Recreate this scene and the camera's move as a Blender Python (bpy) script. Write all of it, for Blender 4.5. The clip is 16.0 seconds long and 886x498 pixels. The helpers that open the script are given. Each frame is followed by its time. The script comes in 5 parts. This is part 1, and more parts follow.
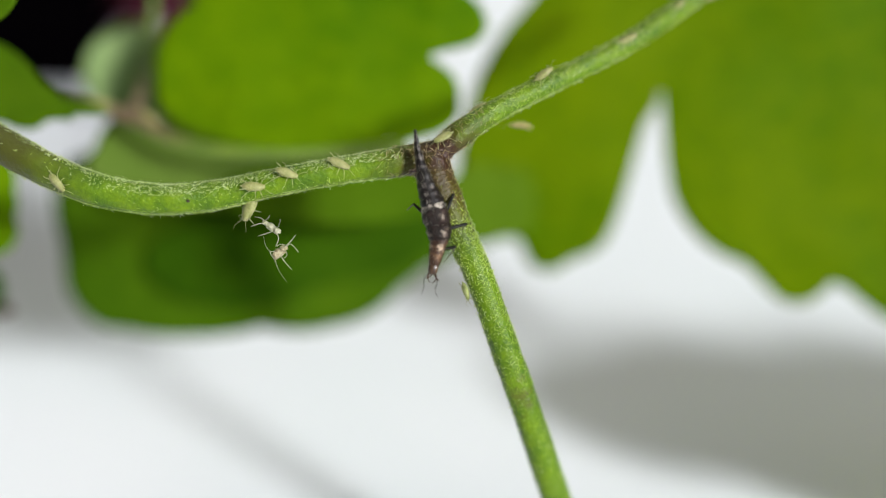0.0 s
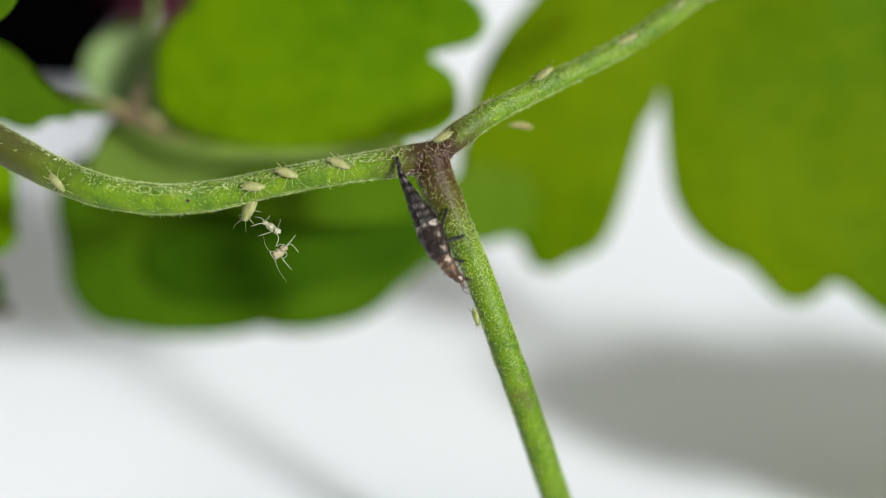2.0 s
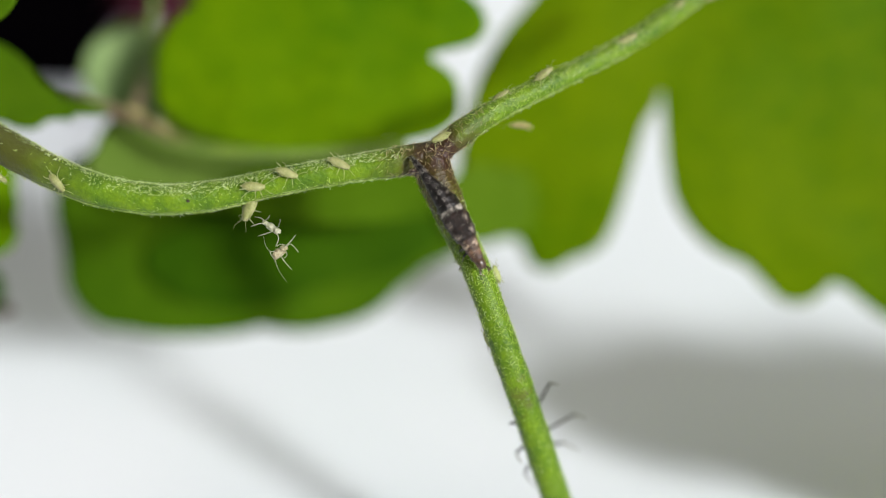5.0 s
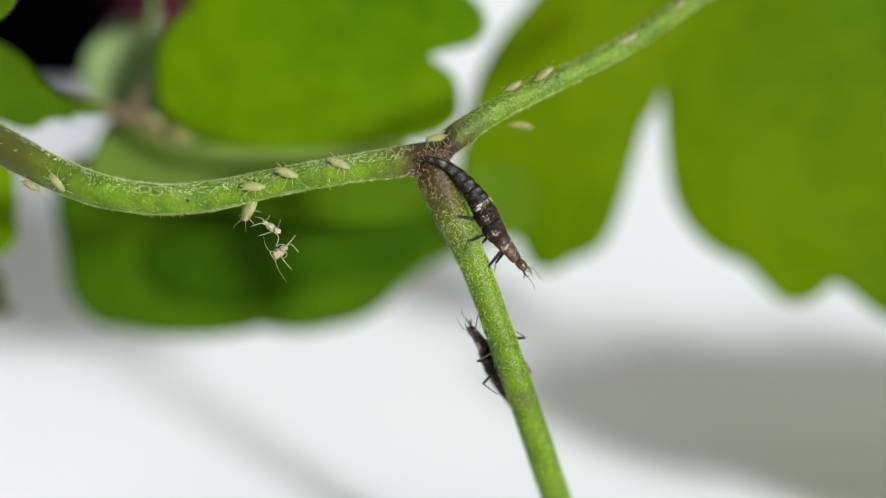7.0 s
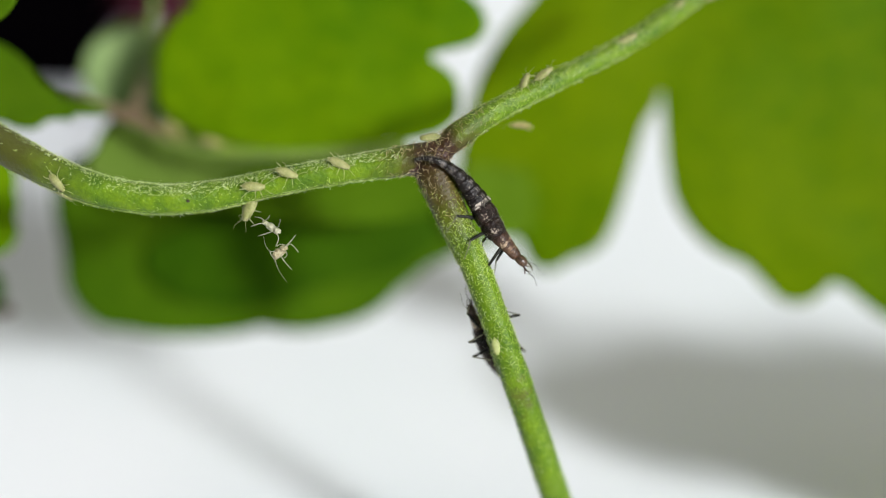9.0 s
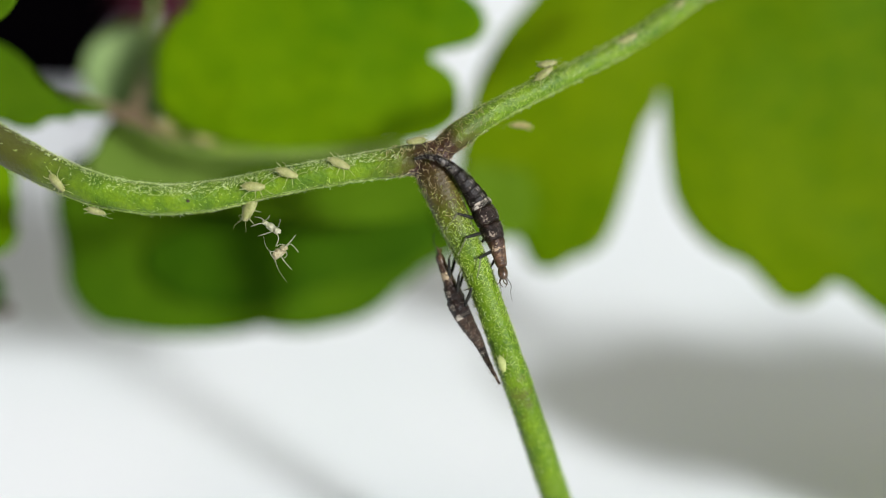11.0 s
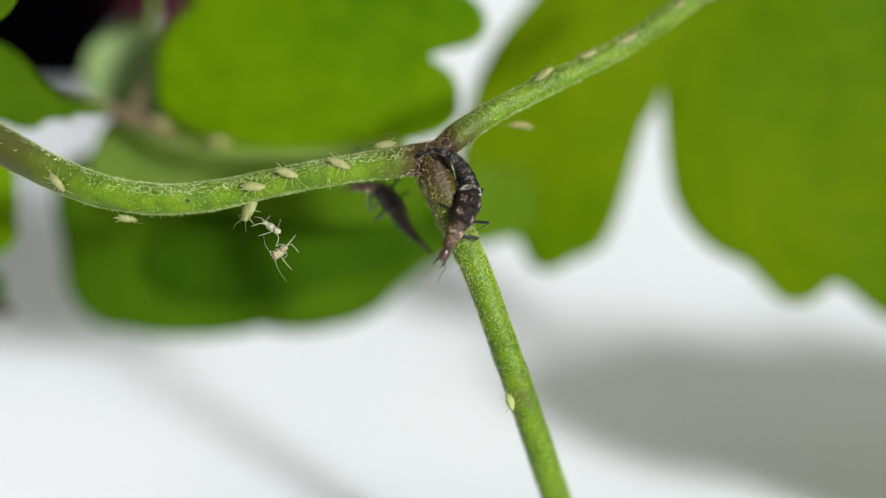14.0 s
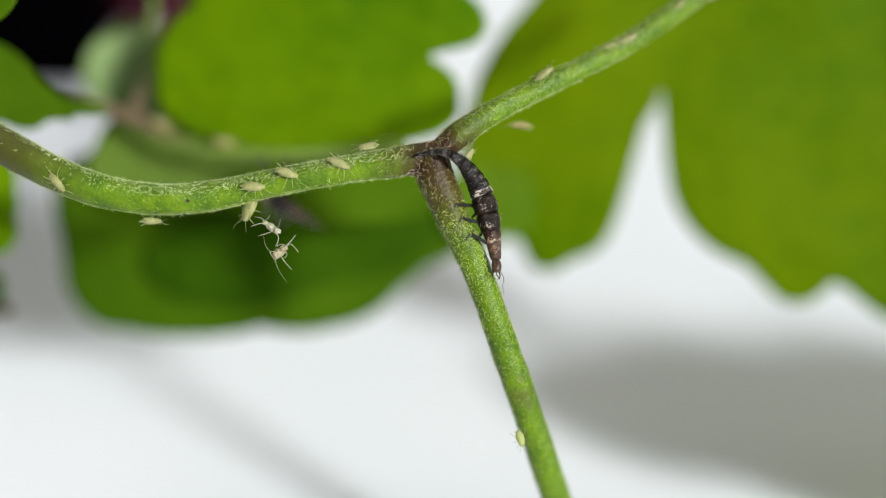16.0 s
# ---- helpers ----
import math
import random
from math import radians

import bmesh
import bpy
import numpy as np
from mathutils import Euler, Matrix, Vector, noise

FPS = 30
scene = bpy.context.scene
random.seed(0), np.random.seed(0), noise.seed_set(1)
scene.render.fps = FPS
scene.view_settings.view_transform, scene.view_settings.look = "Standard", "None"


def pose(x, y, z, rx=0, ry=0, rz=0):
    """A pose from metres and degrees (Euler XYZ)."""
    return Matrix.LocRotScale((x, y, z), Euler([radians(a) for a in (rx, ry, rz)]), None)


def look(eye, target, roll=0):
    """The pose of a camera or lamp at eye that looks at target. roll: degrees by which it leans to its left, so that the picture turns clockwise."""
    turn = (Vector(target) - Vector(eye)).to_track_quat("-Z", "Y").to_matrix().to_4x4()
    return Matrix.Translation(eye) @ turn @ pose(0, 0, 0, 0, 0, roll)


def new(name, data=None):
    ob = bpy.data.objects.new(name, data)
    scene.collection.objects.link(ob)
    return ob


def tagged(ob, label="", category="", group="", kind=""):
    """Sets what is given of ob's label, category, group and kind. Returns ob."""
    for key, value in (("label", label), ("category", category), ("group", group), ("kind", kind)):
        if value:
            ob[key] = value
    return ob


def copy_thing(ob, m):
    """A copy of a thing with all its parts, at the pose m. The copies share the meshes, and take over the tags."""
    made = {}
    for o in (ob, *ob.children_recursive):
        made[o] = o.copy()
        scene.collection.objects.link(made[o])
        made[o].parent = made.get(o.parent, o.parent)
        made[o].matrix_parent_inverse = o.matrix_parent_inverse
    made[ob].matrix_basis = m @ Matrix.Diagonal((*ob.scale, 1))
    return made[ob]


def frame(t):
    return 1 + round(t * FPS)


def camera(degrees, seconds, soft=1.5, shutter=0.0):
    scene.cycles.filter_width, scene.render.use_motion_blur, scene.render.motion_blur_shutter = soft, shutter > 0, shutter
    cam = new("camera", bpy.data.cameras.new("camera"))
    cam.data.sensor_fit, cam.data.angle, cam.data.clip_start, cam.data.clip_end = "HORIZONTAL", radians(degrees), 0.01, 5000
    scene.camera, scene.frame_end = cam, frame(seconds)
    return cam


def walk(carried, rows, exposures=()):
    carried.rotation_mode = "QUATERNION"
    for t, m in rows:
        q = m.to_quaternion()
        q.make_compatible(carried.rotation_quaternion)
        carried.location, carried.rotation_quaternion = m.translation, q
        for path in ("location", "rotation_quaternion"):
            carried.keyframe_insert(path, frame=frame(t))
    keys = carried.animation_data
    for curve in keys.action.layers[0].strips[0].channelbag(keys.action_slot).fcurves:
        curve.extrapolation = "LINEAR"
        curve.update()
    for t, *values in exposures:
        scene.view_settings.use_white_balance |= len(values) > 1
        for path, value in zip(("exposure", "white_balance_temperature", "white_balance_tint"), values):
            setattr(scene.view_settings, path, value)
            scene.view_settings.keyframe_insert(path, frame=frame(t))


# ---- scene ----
# Lengths of the plant and the insects are in millimetres of the bench frame:
# x to the right, y up the tilted plane of focus, z towards the lens, origin on the lens axis.
MM = 0.001
TILT = 25
HEIGHT = 0.020
BENCH = pose(0, 0, HEIGHT, 90 - TILT, 0, 0)
cam = camera(40, 16.0, soft=1.1)
EYE = BENCH @ Matrix.Translation((0, 0, 45 * MM))
walk(cam, [(0, EYE), (16, EYE)], exposures=[(0, 0.12), (16, 0.12)])
cam.data.dof.use_dof = True
cam.data.dof.focus_distance = 0.0446
cam.data.dof.aperture_fstop = 12.0

# ---- light ----
world = bpy.data.worlds.new("sky")
scene.world = world
world.use_nodes = True
sky = world.node_tree.nodes.new("ShaderNodeTexSky")
sky.sky_type = "NISHITA"
sky.sun_disc = False
sky.sun_elevation = radians(25)
sky.sun_rotation = radians(141)
sky.dust_density = 4.0
pale = world.node_tree.nodes.new("ShaderNodeHueSaturation")
pale.inputs["Saturation"].default_value = 0.1
world.node_tree.links.new(sky.outputs[0], pale.inputs["Color"])
world.node_tree.links.new(pale.outputs[0], world.node_tree.nodes["Background"].inputs[0])
world.node_tree.nodes["Background"].inputs[1].default_value = 0.04
sun = new("sun", bpy.data.lights.new("sun", "SUN"))
sun.data.energy = 4.7
sun.data.angle = radians(7)
sun.data.color = (0.975, 0.98, 1.0)
sun.matrix_basis = look((1.34, -1.68, 1.0), (0, 0, 0))
# Unseen soft lamp added overhead to brighten the stem tops and warm the shadows.
overhead_fill = new("overhead_fill", bpy.data.lights.new("overhead_fill", "AREA"))
overhead_fill.data.energy = 0.76
overhead_fill.data.size = 0.45
overhead_fill.data.color = (1.0, 0.97, 0.80)
overhead_fill.matrix_basis = look((-0.12, 0.22, 0.46), (0, 0.02, 0))


# ---- materials ----
def nodes_of(name):
    m = bpy.data.materials.new(name)
    m.use_nodes = True
    return m, m.node_tree.nodes, m.node_tree.links


def mottled(name, dark, light, scale, rough=0.5, bump=0.02, fine=6.0, thin=0.0, sss=0.0, spec=0.5, metal=0.0):
    """A surface that varies between two colours at a coarse and a fine scale (per metre), with relief of bump mm;
    thin: how much light comes through."""
    m, n, l = nodes_of(name)
    b = n["Principled BSDF"]
    tc = n.new("ShaderNodeTexCoord")
    n1 = n.new("ShaderNodeTexNoise")
    n1.inputs["Scale"].default_value = scale
    n1.inputs["Detail"].default_value = 5
    n2 = n.new("ShaderNodeTexNoise")
    n2.inputs["Scale"].default_value = scale * fine
    n2.inputs["Detail"].default_value = 3
    add = n.new("ShaderNodeMath")
    add.operation = "MULTIPLY_ADD"
    add.inputs[1].default_value = 0.45
    ramp = n.new("ShaderNodeValToRGB")
    ramp.color_ramp.elements[0].position = 0.50
    ramp.color_ramp.elements[1].position = 0.95
    ramp.color_ramp.elements[0].color = (*dark, 1)
    ramp.color_ramp.elements[1].color = (*light, 1)
    bp = n.new("ShaderNodeBump")
    bp.inputs["Distance"].default_value = bump * MM
    bp.inputs["Strength"].default_value = 1.0
    for x in (n1, n2):
        l.new(tc.outputs["Object"], x.inputs["Vector"])
    l.new(n2.outputs[0], add.inputs[0])
    l.new(n1.outputs[0], add.inputs[2])
    l.new(add.outputs[0], ramp.inputs[0])
    l.new(n2.outputs[0], bp.inputs["Height"])
    l.new(bp.outputs[0], b.inputs["Normal"])
    l.new(ramp.outputs[0], b.inputs["Base Color"])
    b.inputs["Roughness"].default_value = rough
    b.inputs["Specular IOR Level"].default_value = spec
    b.inputs["Metallic"].default_value = metal
    if sss:
        b.inputs["Subsurface Weight"].default_value = sss
        b.inputs["Subsurface Radius"].default_value = (0.25 * MM, 0.3 * MM, 0.12 * MM)
        b.inputs["Subsurface Scale"].default_value = 1.0
    if thin:
        tr = n.new("ShaderNodeBsdfTranslucent")
        mix = n.new("ShaderNodeMixShader")
        mix.inputs[0].default_value = thin
        l.new(ramp.outputs[0], tr.inputs[0])
        l.new(b.outputs[0], mix.inputs[1])
        l.new(tr.outputs[0], mix.inputs[2])
        l.new(mix.outputs[0], n["Material Output"].inputs[0])
    m["colour"] = ramp.name
    return m


def overlay(m, colour, mask):
    """Lays a second pigment over m's colour; mask(nodes, links) gives the socket that weighs it."""
    n, l = m.node_tree.nodes, m.node_tree.links
    ramp = n[m["colour"]]
    targets = [k.to_socket for k in ramp.outputs[0].links]
    mix = n.new("ShaderNodeMix")
    mix.data_type = "RGBA"
    l.new(mask(n, l), mix.inputs[0])
    l.new(ramp.outputs[0], mix.inputs[6])
    mix.inputs[7].default_value = (*colour, 1)
    for t in targets:
        l.new(mix.outputs[2], t)
    return m


def near(centre, r0, r1, wobble=0.4, grain=2500):
    """A mask that is 1 within r0 mm of the centre and 0 past r1, with an uneven rim."""
    def mask(n, l):
        tc = n.new("ShaderNodeTexCoord")
        d = n.new("ShaderNodeVectorMath")
        d.operation = "DISTANCE"
        d.inputs[1].default_value = [c * MM for c in centre]
        ns = n.new("ShaderNodeTexNoise")
        ns.inputs["Scale"].default_value = grain
        sub = n.new("ShaderNodeMath")
        sub.operation = "MULTIPLY_ADD"
        sub.inputs[1].default_value = wobble * 2 * MM
        mr = n.new("ShaderNodeMapRange")
        mr.inputs[1].default_value = r0 * MM + wobble * MM
        mr.inputs[2].default_value = r1 * MM + wobble * MM
        mr.inputs[3].default_value = 0.9
        mr.inputs[4].default_value = 0.0
        l.new(tc.outputs["Object"], d.inputs[0])
        l.new(tc.outputs["Object"], ns.inputs["Vector"])
        l.new(ns.outputs[0], sub.inputs[0])
        l.new(d.outputs["Value"], sub.inputs[2])
        l.new(sub.outputs[0], mr.inputs[0])
        return mr.outputs[0]
    return mask


def stripes(axis, at, width, soft=0.02, dash=0.0):
    """A mask of two lines at +-at mm from the middle along an axis of the part, or of two dashes that long."""
    def mask(n, l):
        tc = n.new("ShaderNodeTexCoord")
        sp = n.new("ShaderNodeSeparateXYZ")
        ab = n.new("ShaderNodeMath")
        ab.operation = "ABSOLUTE"
        df = n.new("ShaderNodeMath")
        df.operation = "SUBTRACT"
        df.inputs[1].default_value = at * MM
        a2 = n.new("ShaderNodeMath")
        a2.operation = "ABSOLUTE"
        mr = n.new("ShaderNodeMapRange")
        mr.inputs[1].default_value = (width - soft) * MM
        mr.inputs[2].default_value = (width + soft) * MM
        mr.inputs[3].default_value = 0.85
        mr.inputs[4].default_value = 0.0
        ns = n.new("ShaderNodeTexNoise")
        ns.inputs["Scale"].default_value = 6000
        mu = n.new("ShaderNodeMath")
        mu.operation = "MULTIPLY"
        l.new(tc.outputs["Object"], sp.inputs[0])
        l.new(tc.outputs["Object"], ns.inputs["Vector"])
        l.new(sp.outputs[axis], ab.inputs[0])
        l.new(ab.outputs[0], df.inputs[0])
        l.new(df.outputs[0], a2.inputs[0])
        l.new(a2.outputs[0], mr.inputs[0])
        l.new(mr.outputs[0], mu.inputs[0])
        l.new(ns.outputs[0], mu.inputs[1])
        if dash:
            ax = n.new("ShaderNodeMath")
            ax.operation = "ABSOLUTE"
            md = n.new("ShaderNodeMapRange")
            md.inputs[1].default_value = dash * 0.7 * MM
            md.inputs[2].default_value = dash * MM
            md.inputs[3].default_value = 1.9
            md.inputs[4].default_value = 0.0
            m2 = n.new("ShaderNodeMath")
            m2.operation = "MULTIPLY"
            l.new(sp.outputs[0], ax.inputs[0])
            l.new(ax.outputs[0], md.inputs[0])
            l.new(mu.outputs[0], m2.inputs[0])
            l.new(md.outputs[0], m2.inputs[1])
            return m2.outputs[0]
        return mu.outputs[0]
    return mask


def fleck_mask(n, l, lo, hi, size):
    tc = n.new("ShaderNodeTexCoord")
    ns = n.new("ShaderNodeTexNoise")
    ns.inputs["Scale"].default_value = size
    ns.inputs["Detail"].default_value = 2
    mr = n.new("ShaderNodeMapRange")
    mr.inputs[1].default_value = lo
    mr.inputs[2].default_value = hi
    mr.inputs[4].default_value = 0.8
    l.new(tc.outputs["Object"], ns.inputs["Vector"])
    l.new(ns.outputs[0], mr.inputs[0])
    return mr.outputs[0]


NODE = (-0.25, 3.47, 0)
stem_skin = mottled("stem_skin", (0.040, 0.102, 0.001), (0.130, 0.220, 0.002), 1300, 0.42, 0.06, 6, sss=0.15, spec=0.26)
overlay(stem_skin, (0.032, 0.011, 0.007), near(NODE, 0.6, 1.6, 0.5))
overlay(stem_skin, (0.056, 0.036, 0.006), near((0.05, 2.6, 0.1), 1.0, 2.9, 0.7))
overlay(stem_skin, (0.050, 0.048, 0.008), near((-17.83, 4.77, -0.5), 2.8, 6.0))
overlay(stem_skin, (0.080, 0.080, 0.014), near((3.0, -5.6, -0.1), 0.0, 0.75, 0.9))
collar_skin = mottled("collar_skin", (0.016, 0.0055, 0.0038), (0.052, 0.019, 0.012), 1800, 0.45, 0.06, 6, sss=0.1)
rear_skin = mottled("rear_skin", (0.075, 0.135, 0.008), (0.13, 0.195, 0.018), 700, 0.5, 0.02, 6)
overlay(rear_skin, (0.11, 0.065, 0.04), near((-14.4, 5.97, -9.5), 1.6, 4.0))
hair_skin = mottled("hair_skin", (0.25, 0.40, 0.03), (0.62, 0.76, 0.20), 900, 0.35, 0.0, 5, thin=0.35)
hair_white = mottled("hair_white", (0.50, 0.62, 0.24), (0.84, 0.90, 0.60), 900, 0.3, 0.0, 5, thin=0.35)
hair_gold = mottled("hair_gold", (0.30, 0.22, 0.09), (0.66, 0.56, 0.33), 900, 0.35, 0.0, 5, thin=0.3)
leaf_light = mottled("leaf_light", (0.060, 0.168, 0.0006), (0.165, 0.292, 0.0015), 55, 0.55, 0.06, 14, thin=0.46, spec=0.03)
leaf_yellow = mottled("leaf_yellow", (0.071, 0.170, 0.0006), (0.178, 0.272, 0.0012), 55, 0.55, 0.06, 14, thin=0.48, spec=0.03)
# Bright see-through green for the unseen leaf, set to tint its shadow olive.
leaf_shadow_caster = mottled("leaf_shadow_caster", (0.36, 0.42, 0.02), (0.48, 0.52, 0.04), 60, 0.55, 0.06, 14, thin=0.85, spec=0.03)
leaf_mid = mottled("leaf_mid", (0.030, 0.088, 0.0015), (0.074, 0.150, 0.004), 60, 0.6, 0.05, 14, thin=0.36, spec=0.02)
# Deep leaf green; over the low leaf's middle it paints shade.
leaf_deep_and_shaded = mottled("leaf_deep_and_shaded", (0.013, 0.048, 0.001), (0.040, 0.10, 0.002), 70, 0.6, 0.05, 14, thin=0.32, spec=0.02)
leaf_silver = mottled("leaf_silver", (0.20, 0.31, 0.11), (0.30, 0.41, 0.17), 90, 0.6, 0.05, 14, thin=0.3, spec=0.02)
# Paler copy of the leaf green for the lit part of the low leaf.
leaf_pale_lit = mottled("leaf_pale_lit", (0.095, 0.165, 0.020), (0.145, 0.225, 0.04), 90, 0.5, 0.05, 14, thin=0.3, spec=0.02)
leaf_soft = mottled("leaf_soft", (0.072, 0.15, 0.005), (0.112, 0.198, 0.011), 90, 0.5, 0.05, 14, thin=0.3, spec=0.02)
scorched = mottled("scorched", (0.015, 0.01, 0.008), (0.05, 0.03, 0.02), 900, 0.6, 0.03, 5)
def flecks(lo, hi, size):
    return lambda n, l: fleck_mask(n, l, lo, hi, size)


dark_back = mottled("dark_back", (0.0016, 0.0012, 0.001), (0.012, 0.008, 0.0068), 2600, 0.36, 0.035, 5, spec=0.25)
overlay(dark_back, (0.38, 0.34, 0.30), stripes(1, 0.048, 0.010, 0.007, 0.09))
overlay(dark_back, (0.045, 0.036, 0.03), flecks(0.64, 0.76, 7000))
for y in (-0.25, 0.25):
    overlay(dark_back, (0.15, 0.125, 0.105), near((0.12, y, 0.22), 0.01, 0.06, 0.16, 9000))
tail_back = mottled("tail_back", (0.0016, 0.0012, 0.001), (0.012, 0.008, 0.0068), 2600, 0.36, 0.035, 5, spec=0.25)
overlay(tail_back, (0.20, 0.18, 0.16), stripes(1, 0.045, 0.008, 0.007, 0.09))
for y in (-0.14, 0.14):
    overlay(tail_back, (0.22, 0.19, 0.16), near((0.05, y, 0.06), 0.03, 0.10, 0.18, 9000))
umber_back = mottled("umber_back", (0.013, 0.0085, 0.006), (0.072, 0.045, 0.031), 3800, 0.32, 0.07, 5, spec=0.2)
overlay(umber_back, (0.08, 0.05, 0.034), stripes(0, 0.125, 0.008, 0.014))
overlay(umber_back, (0.13, 0.09, 0.06), stripes(1, 0.06, 0.01, 0.012, 0.09))
overlay(umber_back, (0.08, 0.05, 0.034), flecks(0.58, 0.74, 5000))
for y in (-0.2, 0.2):
    overlay(umber_back, (0.15, 0.11, 0.08), near((0.03, y, 0.12), 0.04, 0.13, 0.26, 11000))
pale_band = mottled("pale_band", (0.002, 0.0016, 0.0014), (0.014, 0.009, 0.007), 3800, 0.32, 0.07, 5, spec=0.2)
for x, y, r, k in ((-0.06, -0.26, 0.10, 1.0), (-0.06, 0.26, 0.10, 1.0), (0.10, -0.33, 0.08, 0.8), (0.10, 0.33, 0.08, 0.8), (-0.10, 0.0, 0.03, 0.7)):
    overlay(pale_band, (0.56 * k, 0.50 * k, 0.42 * k), near((x, y, 0.40 - abs(y) * 0.7), r - 0.01, r + 0.08, 0.22, 10000))
overlay(pale_band, (0.40, 0.34, 0.27), stripes(0, 0.03, 0.007, 0.010))
brown_back = mottled("brown_back", (0.003, 0.0018, 0.0014), (0.022, 0.011, 0.0075), 3800, 0.30, 0.07, 5, spec=0.22)
overlay(brown_back, (0.13, 0.10, 0.08), stripes(1, 0.062, 0.006, 0.008, 0.10))
overlay(brown_back, (0.07, 0.045, 0.036), flecks(0.58, 0.72, 4500))
for y in (-0.27, 0.27):
    overlay(brown_back, (0.36, 0.30, 0.24), near((0.06, y, 0.24), 0.03, 0.13, 0.28, 11000))
tan_neck = mottled("tan_neck", (0.014, 0.0065, 0.004), (0.078, 0.038, 0.020), 2600, 0.36, 0.05, 5, sss=0.1, spec=0.3)
overlay(tan_neck, (0.11, 0.065, 0.042), stripes(0, 0.11, 0.008, 0.02))
overlay(tan_neck, (0.02, 0.009, 0.006), stripes(1, 0.05, 0.012, 0.02))
for y in (-0.16, 0.16):
    overlay(tan_neck, (0.50, 0.38, 0.26), near((-0.12, y, 0.13), 0.06, 0.17, 0.28, 9000))
    overlay(tan_neck, (0.17, 0.095, 0.05), near((0.18, y, 0.15), 0.03, 0.17, 0.30, 8000))
tan_neck_dark = mottled("tan_neck_dark", (0.010, 0.006, 0.004), (0.060, 0.031, 0.018), 2600, 0.4, 0.05, 5, spec=0.3)
for y in (-0.15, 0.15):
    overlay(tan_neck_dark, (0.42, 0.33, 0.21), near((0.0, y, 0.12), 0.10, 0.24, 0.30, 8000))
head_skin = mottled("head_skin", (0.016, 0.009, 0.005), (0.11, 0.062, 0.034), 4000, 0.3, 0.01, 5)
overlay(head_skin, (0.006, 0.003, 0.002), stripes(1, 0.10, 0.035, 0.02))
jaw_skin = mottled("jaw_skin", (0.015, 0.008, 0.004), (0.10, 0.05, 0.025), 6000, 0.25, 0.0, 5)
leg_dark = mottled("leg_dark", (0.004, 0.004, 0.004), (0.026, 0.026, 0.022), 5000, 0.4, 0.005, 4, spec=0.15)
leg_shin = mottled("leg_shin", (0.06, 0.062, 0.04), (0.30, 0.30, 0.19), 1800, 0.3, 0.005, 4, thin=0.45)
leg_pale = mottled("leg_pale", (0.28, 0.27, 0.20), (0.45, 0.44, 0.34), 5000, 0.3, 0.005, 4, thin=0.3)
aphid_skin = mottled("aphid_skin", (0.19, 0.205, 0.065), (0.33, 0.325, 0.15), 4000, 0.5, 0.02, 4, sss=0.35, spec=0.25)
aphid_tan = mottled("aphid_tan", (0.21, 0.185, 0.065), (0.30, 0.27, 0.11), 4000, 0.55, 0.02, 4, sss=0.2, spec=0.2)
aphid_green = mottled("aphid_green", (0.24, 0.28, 0.085), (0.36, 0.39, 0.16), 5000, 0.55, 0.02, 4, sss=0.3, spec=0.2)
aphid_limb = mottled("aphid_limb", (0.32, 0.35, 0.15), (0.48, 0.50, 0.26), 5000, 0.35, 0.0, 4, thin=0.55)
husk_skin = mottled("husk_skin", (0.50, 0.50, 0.34), (0.78, 0.76, 0.58), 5000, 0.35, 0.04, 4, thin=0.5)
husk_red = mottled("husk_red", (0.44, 0.36, 0.20), (0.76, 0.70, 0.48), 5000, 0.35, 0.04, 4, thin=0.45)
eye_skin = mottled("eye_skin", (0.03, 0.006, 0.004), (0.08, 0.02, 0.01), 9000, 0.2, 0.0, 4)
paper_white = mottled("paper_white", (0.76, 0.815, 0.835), (0.83, 0.85, 0.885), 45, 0.75, 0.02, 40)
table_grey = mottled("table_grey", (0.42, 0.38, 0.38), (0.55, 0.50, 0.50), 20, 0.5, 0.05, 30)
box_black = mottled("box_black", (0.0004, 0.0003, 0.0005), (0.001, 0.0007, 0.001), 60, 0.9, 0.05, 10, spec=0.0)
cloth_red = mottled("cloth_red", (0.035, 0.006, 0.012), (0.06, 0.011, 0.02), 60, 0.85, 0.2, 20, spec=0.1)


# ---- mesh helpers ----
def part(name, bm, material, parent, label="", flat=0):
    """Links a bmesh, drawn in millimetres, as one mesh under a thing or a part."""
    bmesh.ops.scale(bm, vec=(MM, MM, MM), verts=bm.verts)
    bmesh.ops.recalc_face_normals(bm, faces=bm.faces)
    me = bpy.data.meshes.new(name)
    bm.to_mesh(me)
    bm.free()
    for p in me.polygons:
        p.use_smooth = p.index < len(me.polygons) - flat
    for m in material if isinstance(material, (list, tuple)) else [material]:
        me.materials.append(m)
    ob = new(name, me)
    ob.parent = parent
    if label:
        tagged(ob, label)
    return ob


def thing(name, m, label, category, group="", kind=""):
    ob = new(name)
    ob.empty_display_size = 0.001
    ob.matrix_basis = m
    return tagged(ob, label, category, group, kind)


def spline(points, steps=8):
    """A smooth line through the points."""
    p = [Vector(q) for q in points]
    p = [p[0] * 2 - p[1]] + p + [p[-1] * 2 - p[-2]]
    out = []
    for i in range(1, len(p) - 2):
        a, b, c, d = p[i - 1:i + 3]
        for k in range(steps):
            t = k / steps
            out.append(0.5 * (2 * b + (c - a) * t + (2 * a - 5 * b + 4 * c - d) * t * t + (3 * b - a - 3 * c + d) * t ** 3))
    return out + [p[-2]]


